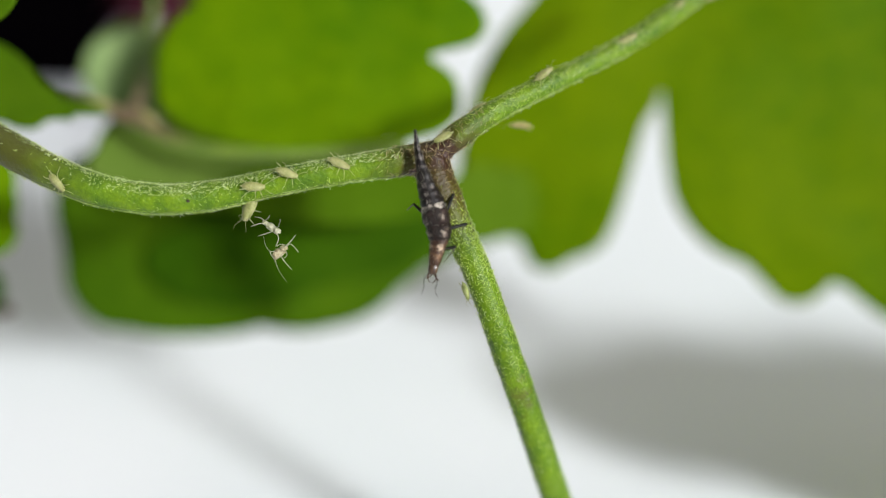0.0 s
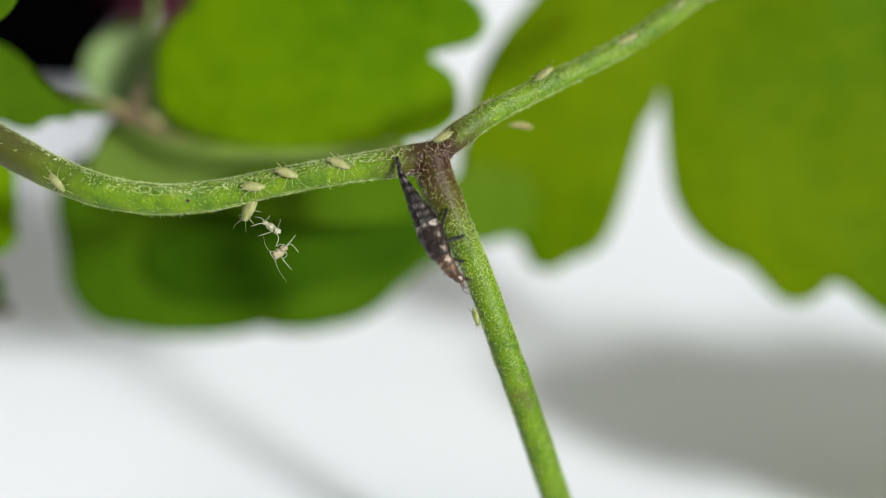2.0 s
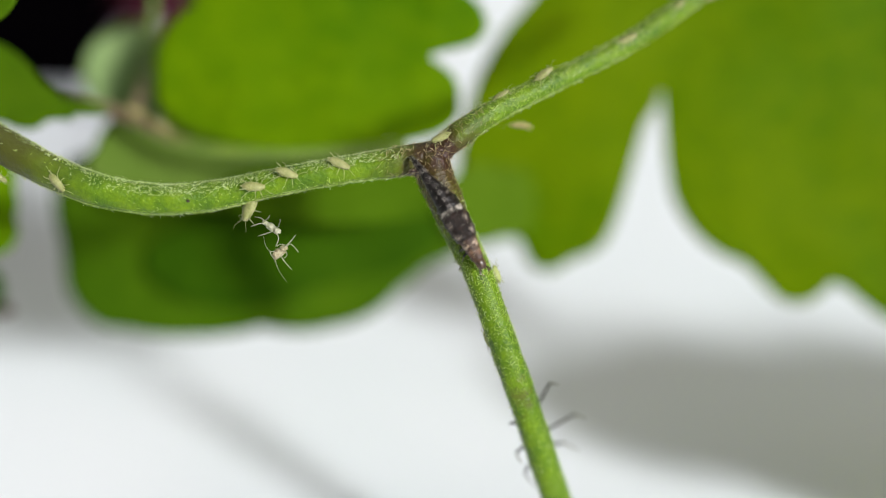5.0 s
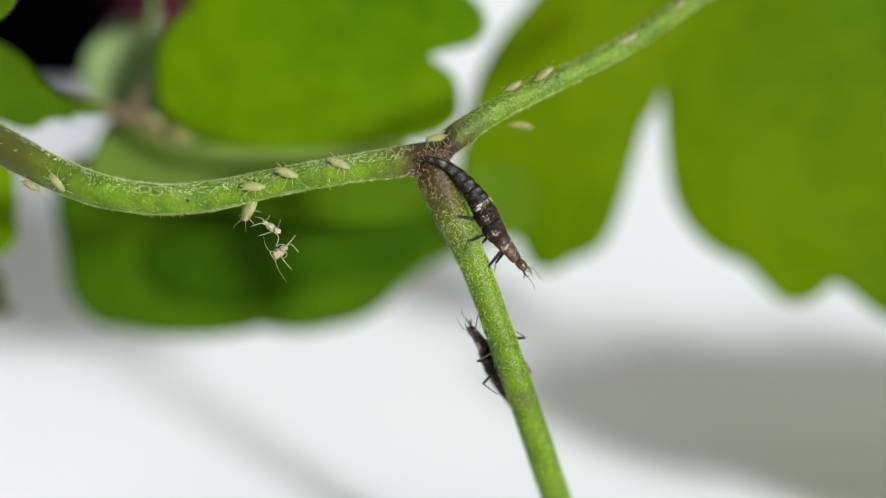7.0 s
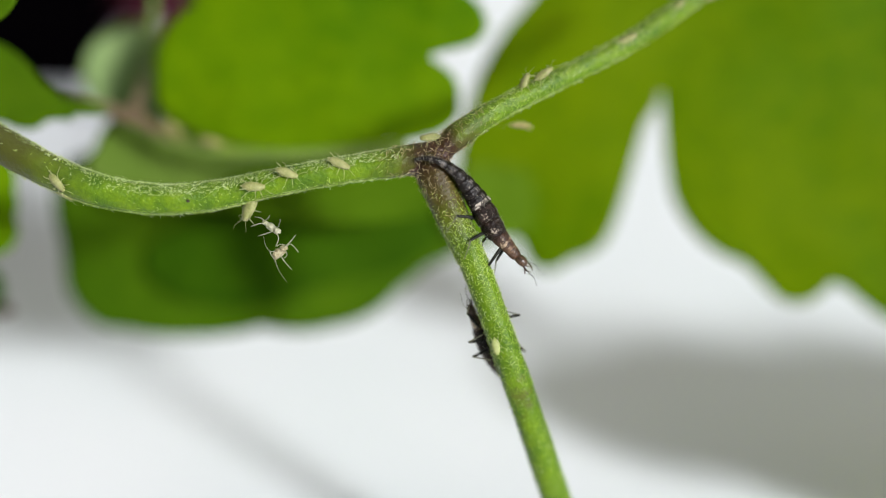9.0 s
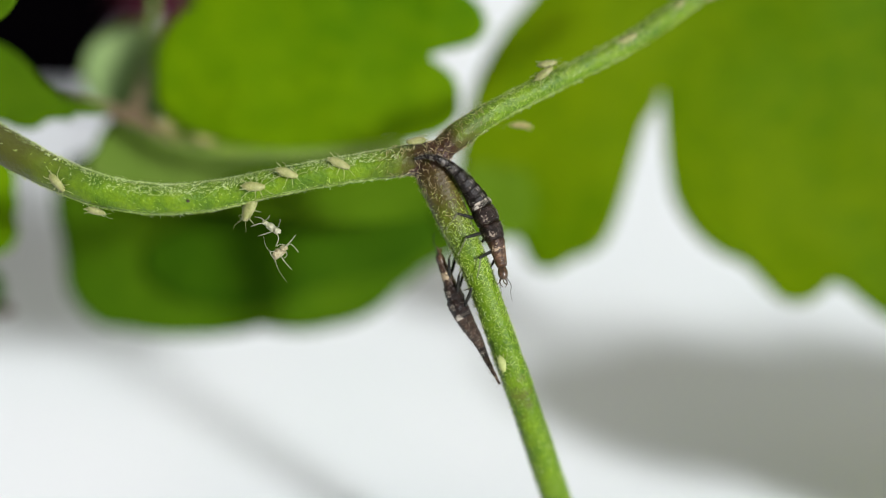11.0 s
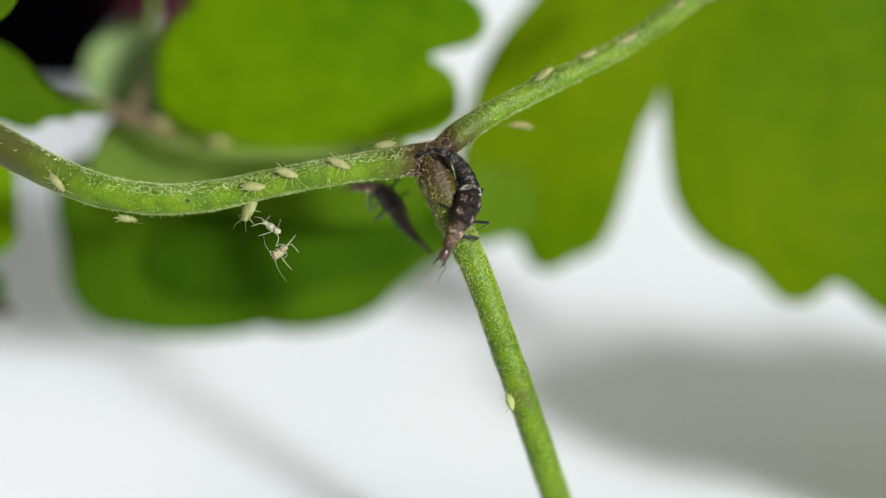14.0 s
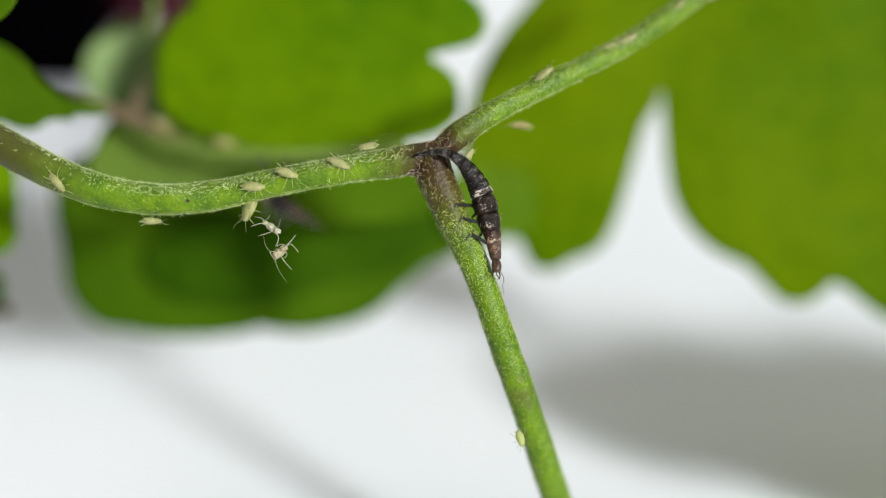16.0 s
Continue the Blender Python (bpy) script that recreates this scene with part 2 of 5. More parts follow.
def along(line, fractions):
    """Points at fractions of the line's length."""
    s = [0.0]
    for a, b in zip(line, line[1:]):
        s.append(s[-1] + (b - a).length)
    out = []
    for f in fractions:
        w = max(0.0, min(1.0, f)) * s[-1]
        k = max(i for i in range(len(s)) if s[i] <= w + 1e-9)
        k = min(k, len(s) - 2)
        out.append(line[k].lerp(line[k + 1], (w - s[k]) / max(1e-9, s[k + 1] - s[k])))
    return out


def lerp_list(values, f):
    w = f * (len(values) - 1)
    k = min(int(w), len(values) - 2)
    return values[k] + (values[k + 1] - values[k]) * (w - k)


def rings_of(line, radius, sides, rough=0.0, seed=0.0):
    """Rings of points round a line; radius(f) in mm."""
    n = len(line)
    t0 = (line[1] - line[0]).normalized()
    side = t0.orthogonal().normalized()
    rings = []
    for i, c in enumerate(line):
        t = (line[min(i + 1, n - 1)] - line[max(i - 1, 0)]).normalized()
        side = (side - t * side.dot(t)).normalized()
        up = t.cross(side)
        ring = []
        for k in range(sides):
            a = 2 * math.pi * k / sides
            d = side * math.cos(a) + up * math.sin(a)
            r = radius(i / (n - 1))
            if rough:
                r *= 1 + rough * noise.noise(c * 1.3 + d * 1.1 + Vector((seed, 0, 0))) + rough * 0.5 * math.cos(5 * a + seed)
            ring.append((c + d * r, d, t))
        rings.append(ring)
    return rings


def tube(bm, line, radius, sides=12, rough=0.0, seed=0.0, slot=0):
    rings = rings_of(line, radius, sides, rough, seed)
    vs = [[bm.verts.new(p) for p, d, t in ring] for ring in rings]
    for a, b in zip(vs, vs[1:]):
        for k in range(sides):
            f = bm.faces.new((a[k], a[(k + 1) % sides], b[(k + 1) % sides], b[k]))
            f.material_index = slot
    for ring in (vs[0][::-1], vs[-1]):
        bm.faces.new(ring).material_index = slot
    return rings


def lump(bm, centre, size, seg=10, rough=0.0, turn=None, slot=0):
    """An uneven rounded body."""
    made = bmesh.ops.create_uvsphere(bm, u_segments=seg, v_segments=max(6, seg - 3), radius=1)["verts"]
    rot = turn or Matrix.Identity(3)
    for v in made:
        k = 1 + rough * noise.noise(v.co * 2.3 + Vector(centre))
        v.co = rot @ Vector((v.co.x * size[0] * k, v.co.y * size[1] * k, v.co.z * size[2] * k)) + Vector(centre)
    for f in bm.faces:
        if slot and f.verts[0] in made:
            f.material_index = slot


def rounded_box(name, size, m, material, bevel, parent=None):
    bm = bmesh.new()
    bmesh.ops.create_cube(bm, size=1)
    bmesh.ops.scale(bm, vec=size, verts=bm.verts)
    bmesh.ops.bevel(bm, geom=bm.edges[:], offset=bevel, segments=3, affect="EDGES")
    ob = part(name, bm, material, parent)
    ob.matrix_basis = m
    return ob


def hair_mesh(name, roots, length, thick, parent, material, lie=0.0):
    """Many fine hooked hairs in one mesh; roots: (place, way out, way along the stem)."""
    verts, faces = [], []
    for p, d, t in roots:
        ln = length * random.uniform(0.4, 1.3)
        c2 = d.cross(t)
        out = (d * (1 - lie) + t * random.uniform(-0.9, 0.9) + c2 * random.uniform(-0.9, 0.9)).normalized()
        bend = t * random.uniform(-1, 1) + c2 * random.uniform(-1, 1) - d * (0.35 - 0.3 * lie)
        s1 = out.orthogonal().normalized()
        s2 = out.cross(s1)
        base = len(verts)
        for f, w in ((-0.05, 1.0), (0.35, 0.95), (0.65, 0.8), (0.88, 0.6)):
            c = p + out * ln * f + bend * ln * f * f * 0.9
            for k in range(3):
                a = 2.0944 * k
                verts.append((c + (s1 * math.cos(a) + s2 * math.sin(a)) * thick * w) * MM)
        verts.append((p + out * ln * 0.97 + bend * ln * 0.95) * MM)
        for k in range(3):
            j = (k + 1) % 3
            for q in (0, 3, 6):
                faces.append((base + q + k, base + q + j, base + q + 3 + j, base + q + 3 + k))
            faces.append((base + 9 + k, base + 9 + j, base + 12))
    me = bpy.data.meshes.new(name)
    me.from_pydata([tuple(v) for v in verts], [], faces)
    me.polygons.foreach_set("use_smooth", [True] * len(faces))
    me.materials.append(material)
    ob = new(name, me)
    ob.parent = parent
    return tagged(ob, kind="stuff")


def hair_roots(rings, count, bare=0.0):
    """Hair roots strewn over a stem; bare: the share left out on its underside."""
    out = []
    for _ in range(count):
        i = random.randrange(len(rings) - 1)
        k = random.randrange(len(rings[0]))
        f, g = random.random(), random.random()
        a, b = rings[i][k], rings[i + 1][k]
        c, e = rings[i][(k + 1) % len(rings[0])], rings[i + 1][(k + 1) % len(rings[0])]
        p = a[0].lerp(b[0], f).lerp(c[0].lerp(e[0], f), g)
        d = a[1].lerp(c[1], g).normalized()
        if (p.y < -5.4 and random.random() < 0.4) or (p.x < -11.5 and d.z > 0.25 and d.y < 0.75 and random.random() < (0.93 if p.x < -13 else 0.6)):
            continue
        if d.y < 0.15 and d.y > -0.85 and d.z > 0.1 and random.random() < bare:
            continue
        out.append((p, d, a[2]))
    return out


# ---- setting ----
bm = bmesh.new()
bmesh.ops.create_grid(bm, x_segments=40, y_segments=40, size=1)
for v in bm.verts:
    v.co = Vector((v.co.x * 260, v.co.y * 190 + 90, 0))
    v.co.z = 0.25 * noise.noise(v.co * 0.02)
paper = part("paper_sheet", bm, paper_white, None)
paper.matrix_basis = pose(0, 0, 0)
tagged(paper, "large white sheet of smooth paper lying under the plant", "paper")

table = rounded_box("table_top", (1600, 1200, 30), pose(0, 0.2, -0.0156), table_grey, 2)
tagged(table, "pale grey table top under the white paper", "table", kind="structure")

box = thing("storage_box", pose(-0.094, 0.0815, 0.0005), "matt black box standing at the back of the paper", "box")
rounded_box("body", (120, 10, 60), pose(0, 0, 0.030), box_black, 2, box)
rounded_box("lid", (122, 12, 8), pose(0, 0, 0.064), box_black, 1.5, box)
bm = bmesh.new()
bmesh.ops.create_grid(bm, x_segments=60, y_segments=10, size=1)
for v in bm.verts:
    x, y = v.co.x, v.co.y
    v.co = Vector((x * 8, 3 * math.sin(x * 9) + y * 2 * math.cos(x * 5), 24 + y * 24))
bmesh.ops.solidify(bm, geom=bm.faces[:], thickness=1.2)
cloth = part("folded_cloth", bm, cloth_red, None)
cloth.matrix_basis = pose(-0.033, 0.101, 0.0008)
tagged(cloth, "dark burgundy cloth standing in folds beside the black box", "cloth")


# ---- plant ----
shoot = thing("columbine_shoot", BENCH, "hairy green columbine stem forking at a purple-brown node", "plant")
main_line = spline([(-0.42, 3.53, 0), (-0.29, 2.69, 0), (0.04, 1.9, 0), (0.48, 0.86, 0), (0.87, 0.02, 0), (1.42, -1.23, 0), (2.1, -3.13, -0.2), (3.03, -5.74, -1), (4.35, -9.52, -2.8), (6.53, -15.6, -6), (9.18, -23.04, -9)], 10)
left_line = spline([(-19.95, 6.21, -1), (-17.83, 4.77, -0.5), (-16.03, 3.67, -0.2), (-14.5, 2.88, 0), (-13.01, 2.27, 0.1), (-11.44, 1.92, 0.1), (-9.88, 1.83, 0.1), (-8.23, 2.02, 0), (-6.56, 2.39, 0), (-4.68, 2.75, 0), (-3.01, 3.03, 0), (-1.75, 3.2, 0), (-0.19, 3.53, 0)], 8)
right_line = spline([(-0.29, 3.47, 0), (0.58, 4.2, 0), (1.38, 4.77, -0.1), (2.44, 5.4, -0.3), (3.73, 6.07, -0.7), (5.28, 6.88, -1.2), (7.1, 7.9, -1.9), (8.75, 9.04, -2.6), (10.2, 10.18, -3.2), (12.42, 12.08, -4)], 8)
lines = (
    ("main_stem", main_line, [0.60, 0.70, 0.65, 0.58, 0.53, 0.51, 0.52, 0.54, 0.57, 0.58, 0.6], 4200, 1.0),
    ("petiole", left_line, [0.66, 0.66, 0.66, 0.62, 0.60, 0.57, 0.55, 0.53, 0.50, 0.48, 0.50, 0.56, 0.50], 5000, 2.0),
    ("petiole", right_line, [0.40, 0.50, 0.44, 0.40, 0.38, 0.37, 0.37, 0.37, 0.37, 0.37], 3600, 3.0),
)
for name, line, radii, count, seed in lines:
    bm = bmesh.new()
    rings = tube(bm, line, lambda f, r=radii: lerp_list(r, f), 18, 0.05, seed)
    stem = part(name, bm, stem_skin, shoot)
    smooth = {1.0: 0.25, 2.0: 0.94, 3.0: 0.6}[seed]
    for word, many, bare, length, thick, lie in (("hair", int(count * 1.3), smooth, 0.115, 0.0098, 0.35), ("down", int(count * (1.9 if seed == 2.0 else 1.3)), smooth, 0.095, 0.0095, 0.70)):
        roots = hair_roots(rings, many, bare)
        gold = [r for r in roots if (r[0] - Vector(NODE)).length < random.uniform(1.0, 3.0)]
        green = [r for r in roots if r not in gold]
        white = [r for r in green if random.random() < (0.75 if seed == 2.0 and r[1].y > 0.2 else 0.15)]
        green = [r for r in green if r not in white and ((r[0] - Vector(NODE)).length > 3.2 or random.random() < 0.6)]
        hair_mesh(word, green, length, thick, stem, hair_skin, lie)
        if white:
            hair_mesh(word, white, length, thick, stem, hair_white, lie)
        edge = [r for r in green[::4] if abs(r[1].z) < 0.45 and word == "hair"]
        if edge:
            hair_mesh("fringe", edge, 0.19, 0.0085, stem, hair_white, 0.0)
        hair_mesh(word, gold[::7] if word == "down" else gold[::4], length * 1.5, thick, stem, hair_gold, lie)
bm = bmesh.new()
lump(bm, (-9.29, 1.75, 0.64), (0.07, 0.05, 0.05), 10, 0.5)
part("dark_speck", bm, scorched, shoot, "small black speck")
bm = bmesh.new()
lump(bm, (-0.25, 3.48, 0.05), (0.64, 0.41, 0.45), 24, 0.2, Matrix.Rotation(0.3, 3, "Z"))
lump(bm, (-1.10, 3.12, 0), (0.62, 0.37, 0.39), 24, 0.2, Matrix.Rotation(0.12, 3, "Z"))
lump(bm, (-0.67, 2.95, 0), (0.52, 0.44, 0.44), 24, 0.2, Matrix.Rotation(-0.6, 3, "Z"))
roots = []
for v in bm.verts:
    if random.random() < 0.25:
        roots.append((v.co.copy(), (v.co - Vector(NODE)).normalized(), Vector((1, 0, 0))))
collar = part("node_collar", bm, collar_skin, shoot, "swollen purple-brown node")
hair_mesh("hair", roots, 0.22, 0.009, collar, hair_gold, 0.5)


def reach(lobes, cx, cy, a):
    """How far the union of ellipses goes from (cx, cy) in the direction a."""
    best = 0.05
    dx, dy = math.cos(a), math.sin(a)
    for ex, ey, ra, rb, g in lobes:
        c, s = math.cos(radians(g)), math.sin(radians(g))
        px, py = cx - ex, cy - ey
        ux, uy = (px * c + py * s) / ra, (-px * s + py * c) / rb
        vx, vy = (dx * c + dy * s) / ra, (-dx * s + dy * c) / rb
        qa, qb, qc = vx * vx + vy * vy, ux * vx + uy * vy, ux * ux + uy * uy - 1
        disc = qb * qb - qa * qc
        if disc > 0:
            best = max(best, (-qb + math.sqrt(disc)) / qa)
    return best


def leaflet(name, centre, lobes, slope, cup, material, parent, label="", veins=5, base=None):
    """A thin leaf blade: lobed outline, tilted by slope (depth per mm right and up), cupped and uneven, with raised veins."""
    cx, cy, cz = centre
    n, rings = 240, 14

    def lift(x, y):
        u, w = x - cx, y - cy
        return cz + slope[0] * u + slope[1] * w - cup * (u * u + w * w) * 0.02 + 0.25 * noise.noise(Vector((x * 0.25, y * 0.25, cz))) \
            + 0.06 * noise.noise(Vector((x * 1.1, y * 1.1, cz)))
    bm = bmesh.new()
    top = [[], []]
    far = [reach(lobes, cx, cy, 2 * math.pi * k / n) for k in range(n)]
    far = [0.5 * far[k] + 0.25 * (far[k - 1] + far[(k + 1) % n]) for k in range(n)]
    for side in (0, 1):
        for i in range(1, rings + 1):
            f = (i / rings) ** 0.8
            ring = []
            for k in range(n):
                a = 2 * math.pi * k / n
                x, y = cx + far[k] * f * math.cos(a), cy + far[k] * f * math.sin(a)
                h = (0.10 if side == 0 else -0.10) * (1 - 0.7 * (i == rings))
                ring.append(bm.verts.new((x, y, lift(x, y) + h)))
            top[side].append(ring)
        hub = bm.verts.new((cx, cy, lift(cx, cy) + (0.10 if side == 0 else -0.10)))
        for k in range(n):
            bm.faces.new((hub, top[side][0][k], top[side][0][(k + 1) % n]))
        for a, b in zip(top[side], top[side][1:]):
            for k in range(n):
                bm.faces.new((a[k], b[k], b[(k + 1) % n], a[(k + 1) % n]))
    for k in range(n):
        bm.faces.new((top[0][-1][k], top[1][-1][k], top[1][-1][(k + 1) % n], top[0][-1][(k + 1) % n]))
    blade = part(name, bm, material, parent, label, n)
    bx, by = base or (cx - 0.7 * reach(lobes, cx, cy, math.pi), cy)
    bm = bmesh.new()
    for ex, ey, ra, rb, g in lobes[:veins]:
        pts = []
        for q in range(9):
            f = q / 8
            x, y = bx + (ex - bx) * 1.25 * f, by + (ey - by) * 1.25 * f + 0.15 * math.sin(3 * f)
            pts.append(Vector((x, y, lift(x, y) + 0.083)))
        if (pts[-1] - pts[0]).length > 0.5:
            tube(bm, pts, lambda f: 0.03 * (1 - 0.6 * f), 6)
    if bm.verts:
        part("vein", bm, material, blade)
    else:
        bm.free()
    return blade


upper_leaf = thing("columbine_leaf", BENCH, "bright green rounded columbine leaf with two blunt lobes", "leaf", "columbine leaves")
leaflet("blade", (-5.99, 8.55, -9), [(-4.66, 10.30, 6.42, 2.11, 0), (0.85, 10.00, 1.10, 1.10, 0), (-6.12, 6.97, 6.87, 2.56, 0), (-6.49, 13.06, 5.01, 5.01, 0), (-9.13, 8.05, 3.81, 3.26, 0), (-1.98, 6.34, 2.76, 1.55, 0)], (0.05, 0.10), 0.25, leaf_light, upper_leaf, base=(-12.89, 12.56, -9)[:2])
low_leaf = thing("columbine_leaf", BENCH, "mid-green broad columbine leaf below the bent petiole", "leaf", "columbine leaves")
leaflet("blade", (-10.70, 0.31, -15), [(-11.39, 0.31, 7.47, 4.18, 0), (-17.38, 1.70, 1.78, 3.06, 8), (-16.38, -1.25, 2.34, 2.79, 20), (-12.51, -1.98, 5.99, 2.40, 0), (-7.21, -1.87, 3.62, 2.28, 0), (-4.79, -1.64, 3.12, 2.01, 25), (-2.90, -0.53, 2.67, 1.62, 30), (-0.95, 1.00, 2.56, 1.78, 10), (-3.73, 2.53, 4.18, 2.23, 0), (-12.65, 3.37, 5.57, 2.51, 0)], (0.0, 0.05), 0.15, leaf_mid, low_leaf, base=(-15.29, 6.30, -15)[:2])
# Dark blade added in front of the low leaf to paint the shade there.
low_leaf = thing("columbine_leaf", BENCH, "dark green blade laid over the low leaf for its shaded middle", "leaf", "columbine leaves")
leaflet("blade", (-9.16, -0.47, -14.6), [(-10.12, -0.63, 4.66, 2.25, 0), (-5.87, -0.14, 4.12, 1.70, 6), (-2.58, 0.58, 2.47, 1.21, 15), (-2.60, 0.25, 2.63, 1.38, 22)], (0.0, 0.08), 0.1, leaf_deep_and_shaded, low_leaf)
# Extra blade brought forward to show the lit strip of the low leaf.
low_leaf = thing("columbine_leaf", BENCH, "lit strip of the low leaf as its own blade under the petiole", "leaf", "columbine leaves")
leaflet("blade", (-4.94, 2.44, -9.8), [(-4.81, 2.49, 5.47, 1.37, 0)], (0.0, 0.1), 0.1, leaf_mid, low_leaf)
# Upper part of the low leaf as a paler blade, lit by its colour.
low_leaf = thing("columbine_leaf", BENCH, "pale green blade for the lit upper part of the low leaf", "leaf", "columbine leaves")
leaflet("blade", (-11.44, 4.03, -11.8), [(-11.71, 3.93, 5.01, 1.90, 0), (-8.02, 3.72, 3.96, 1.32, 0), (-14.08, 4.72, 2.22, 1.53, 10), (-14.71, 5.17, 1.32, 1.05, 0)], (0.0, 0.1), 0.1, leaf_pale_lit, low_leaf)
side_leaf = thing("columbine_leaf", BENCH, "large yellow-green columbine leaf with deep notches between its lobes", "leaf", "columbine leaves")
leaflet("blade", (10.45, 10.58, -13.3), [(5.57, 8.96, 6.09, 3.03, 52), (10.5, 10.04, 1.03, 2.17, 0), (2.87, 5.92, 1.68, 2.98, 0), (6.17, 3.81, 2.89, 4.33, 0), (5.14, 0.84, 1.41, 2.03, 0), (15.38, 5.17, 4.76, 5.96, 0), (17.16, 0.97, 2.38, 3.69, 0), (21.59, 0.7, 1.83, 4.47, 0), (16.94, 10.45, 7.09, 5.41, 0), (10.72, 13.56, 6.5, 3.52, 0), (21.05, 7.88, 3.13, 6.23, 0), (2.11, 4.03, 1.41, 2.49, 0), (8.77, 7.01, 1.24, 1.41, 0), (4.71, 1.98, 1.35, 2.27, 0), (9.26, 7.44, 1.14, 1.41, 0)], (0.06, 0.06), 0.1, leaf_yellow, side_leaf, veins=7, base=(12.07, 12.21))
# Unseen blade beyond the right edge, placed to throw the paper's blurred shadow.
side_leaf = thing("columbine_leaf", BENCH, "large yellow-green leaf added out of view to throw a shadow on the paper", "leaf", "columbine leaves")
leaflet("blade", (32.5, -7.2, -6), [(26.8, -7.1, 7.9, 3.9, 4), (33.6, -6.5, 8.0, 4.5, 0), (29.74, -9.21, 8.05, 3.8, -28), (36.2, -11.0, 5.0, 3.2, -30), (43.0, -6.0, 7.5, 3.7, 4)], (0.0, 0.05), 0.1, leaf_shadow_caster, side_leaf)
gap_leaf = thing("columbine_leaf", BENCH, "small pale green leaf tip behind the node", "leaf", "columbine leaves")
leaflet("blade", (2.65, 2.23, -14.4), [(1.82, 2.18, 1.99, 1.99, 0), (3.34, 2.23, 1.10, 1.82, 0)], (0.05, 0.07), 0.0, leaf_soft, gap_leaf)
edge_leaf = thing("columbine_leaf", BENCH, "green pointed leaf reaching in beside the bent petiole", "leaf", "columbine leaves")
leaflet("blade", (-18.20, 6.49, -7), [(-18.73, 7.02, 2.37, 1.33, -46), (-18.56, 6.06, 3.02, 0.65, -2), (-17.04, 6.49, 1.59, 0.48, -38), (-15.91, 6.06, 1.81, 0.31, -8), (-20.42, 7.22, 1.98, 1.93, 0), (-21.58, 6.66, 2.66, 1.45, 0)], (0.1, 0.05), 0.2, leaf_mid, edge_leaf)
edge_leaf = thing("columbine_leaf", BENCH, "mid-green leaf hanging below the bent petiole", "leaf", "columbine leaves")
leaflet("blade", (-20.66, 1.78, -9), [(-20.06, 3.08, 1.15, 1.15, 0), (-20.01, 2.03, 1.15, 1.15, 0), (-20.01, 0.83, 1.15, 1.10, 0), (-21.16, 0.98, 1.75, 1.25, 0), (-22.41, 2.03, 2.76, 2.31, 0)], (0.0, 0.05), 0.2, leaf_light, edge_leaf)
edge_leaf = thing("columbine_leaf", BENCH, "deep green leaf with a black withered tip", "leaf", "columbine leaves")
leaflet("blade", (-21.42, -1.92, -11), [(-21.27, -1.92, 1.09, 1.3, 0), (-22.46, -1.53, 1.82, 1.56, 0)], (0.0, 0.05), 0.2, leaf_deep_and_shaded, edge_leaf)
bm = bmesh.new()
lump(bm, (-20.17, -2.78, -11), (0.45, 0.28, 0.2), 12, 0.5)
part("withered_tip", bm, scorched, edge_leaf, "black withered tip")
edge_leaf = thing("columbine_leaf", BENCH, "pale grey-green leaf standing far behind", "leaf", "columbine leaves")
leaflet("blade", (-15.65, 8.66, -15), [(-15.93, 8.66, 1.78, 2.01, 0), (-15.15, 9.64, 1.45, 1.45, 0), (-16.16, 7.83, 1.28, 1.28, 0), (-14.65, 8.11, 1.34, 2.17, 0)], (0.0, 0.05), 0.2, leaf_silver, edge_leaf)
edge_leaf = thing("columbine_leaf", BENCH, "tip of an olive leaf close to the lens", "leaf", "columbine leaves")
leaflet("blade", (-17.76, 9.84, -2), [(-17.43, 9.62, 1.27, 0.83, 40)], (0.0, 0.05), 0.2, leaf_mid, edge_leaf)

rear = thing("columbine_shoot", BENCH, "thin pale petiole with a brown joint behind the front stem", "plant")
for name, pts, radii in (
    ("petiole", [(-21.39, 6.24, -9.6), (-18.35, 6.62, -9.6), (-16.04, 6.45, -9.5), (-13.89, 5.9, -9.5), (-12.13, 4.96, -9), (-9.98, 4.37, -8.2), (-7.45, 4.14, -7.8), (-5, 4.19, -7.8), (-1.57, 4.49, -7.8)], [0.3, 0.28, 0.27, 0.36, 0.28, 0.26, 0.25, 0.25, 0.25]),
    ("leaf_stalk", [(-13.92, 5.91, -9.6), (-13.88, 7.31, -11), (-13.81, 9.02, -12), (-13.6, 10.61, -12), (-13.47, 13.26, -12)], [0.33, 0.24, 0.22, 0.2, 0.2]),
):
    bm = bmesh.new()
    line = spline(pts, 6)
    tube(bm, line, lambda f, r=radii: lerp_list(r, f), 12, 0.06, 5.0)
    part(name, bm, rear_skin, rear)


# ---- insects ----
def frame_of(place, forward, up):
    """A pose in the bench frame: x forward, z towards the insect's back."""
    x = Vector(forward).normalized()
    z = Vector(up)
    z = (z - x * z.dot(x)).normalized()
    m = Matrix((x, z.cross(x), z)).transposed().to_4x4()
    m.translation = Vector(place) * MM
    return m


PROFILE = [0.05, 0.08, 0.105, 0.135, 0.17, 0.21, 0.26, 0.31, 0.36, 0.41, 0.45, 0.475, 0.475, 0.445, 0.40, 0.32, 0.265, 0.23, 0.195, 0.17]
CUTS = [0.0, 0.07, 0.14, 0.21, 0.28, 0.345, 0.41, 0.465, 0.515, 0.555, 0.655, 0.755, 0.915, 1.0]
LENGTH = 5.5
THIGH, SHIN = 0.78, 0.74


def limb(bm, pts, radii, sides=8):
    tube(bm, spline(pts, 4), lambda f: lerp_list(radii, f), sides)


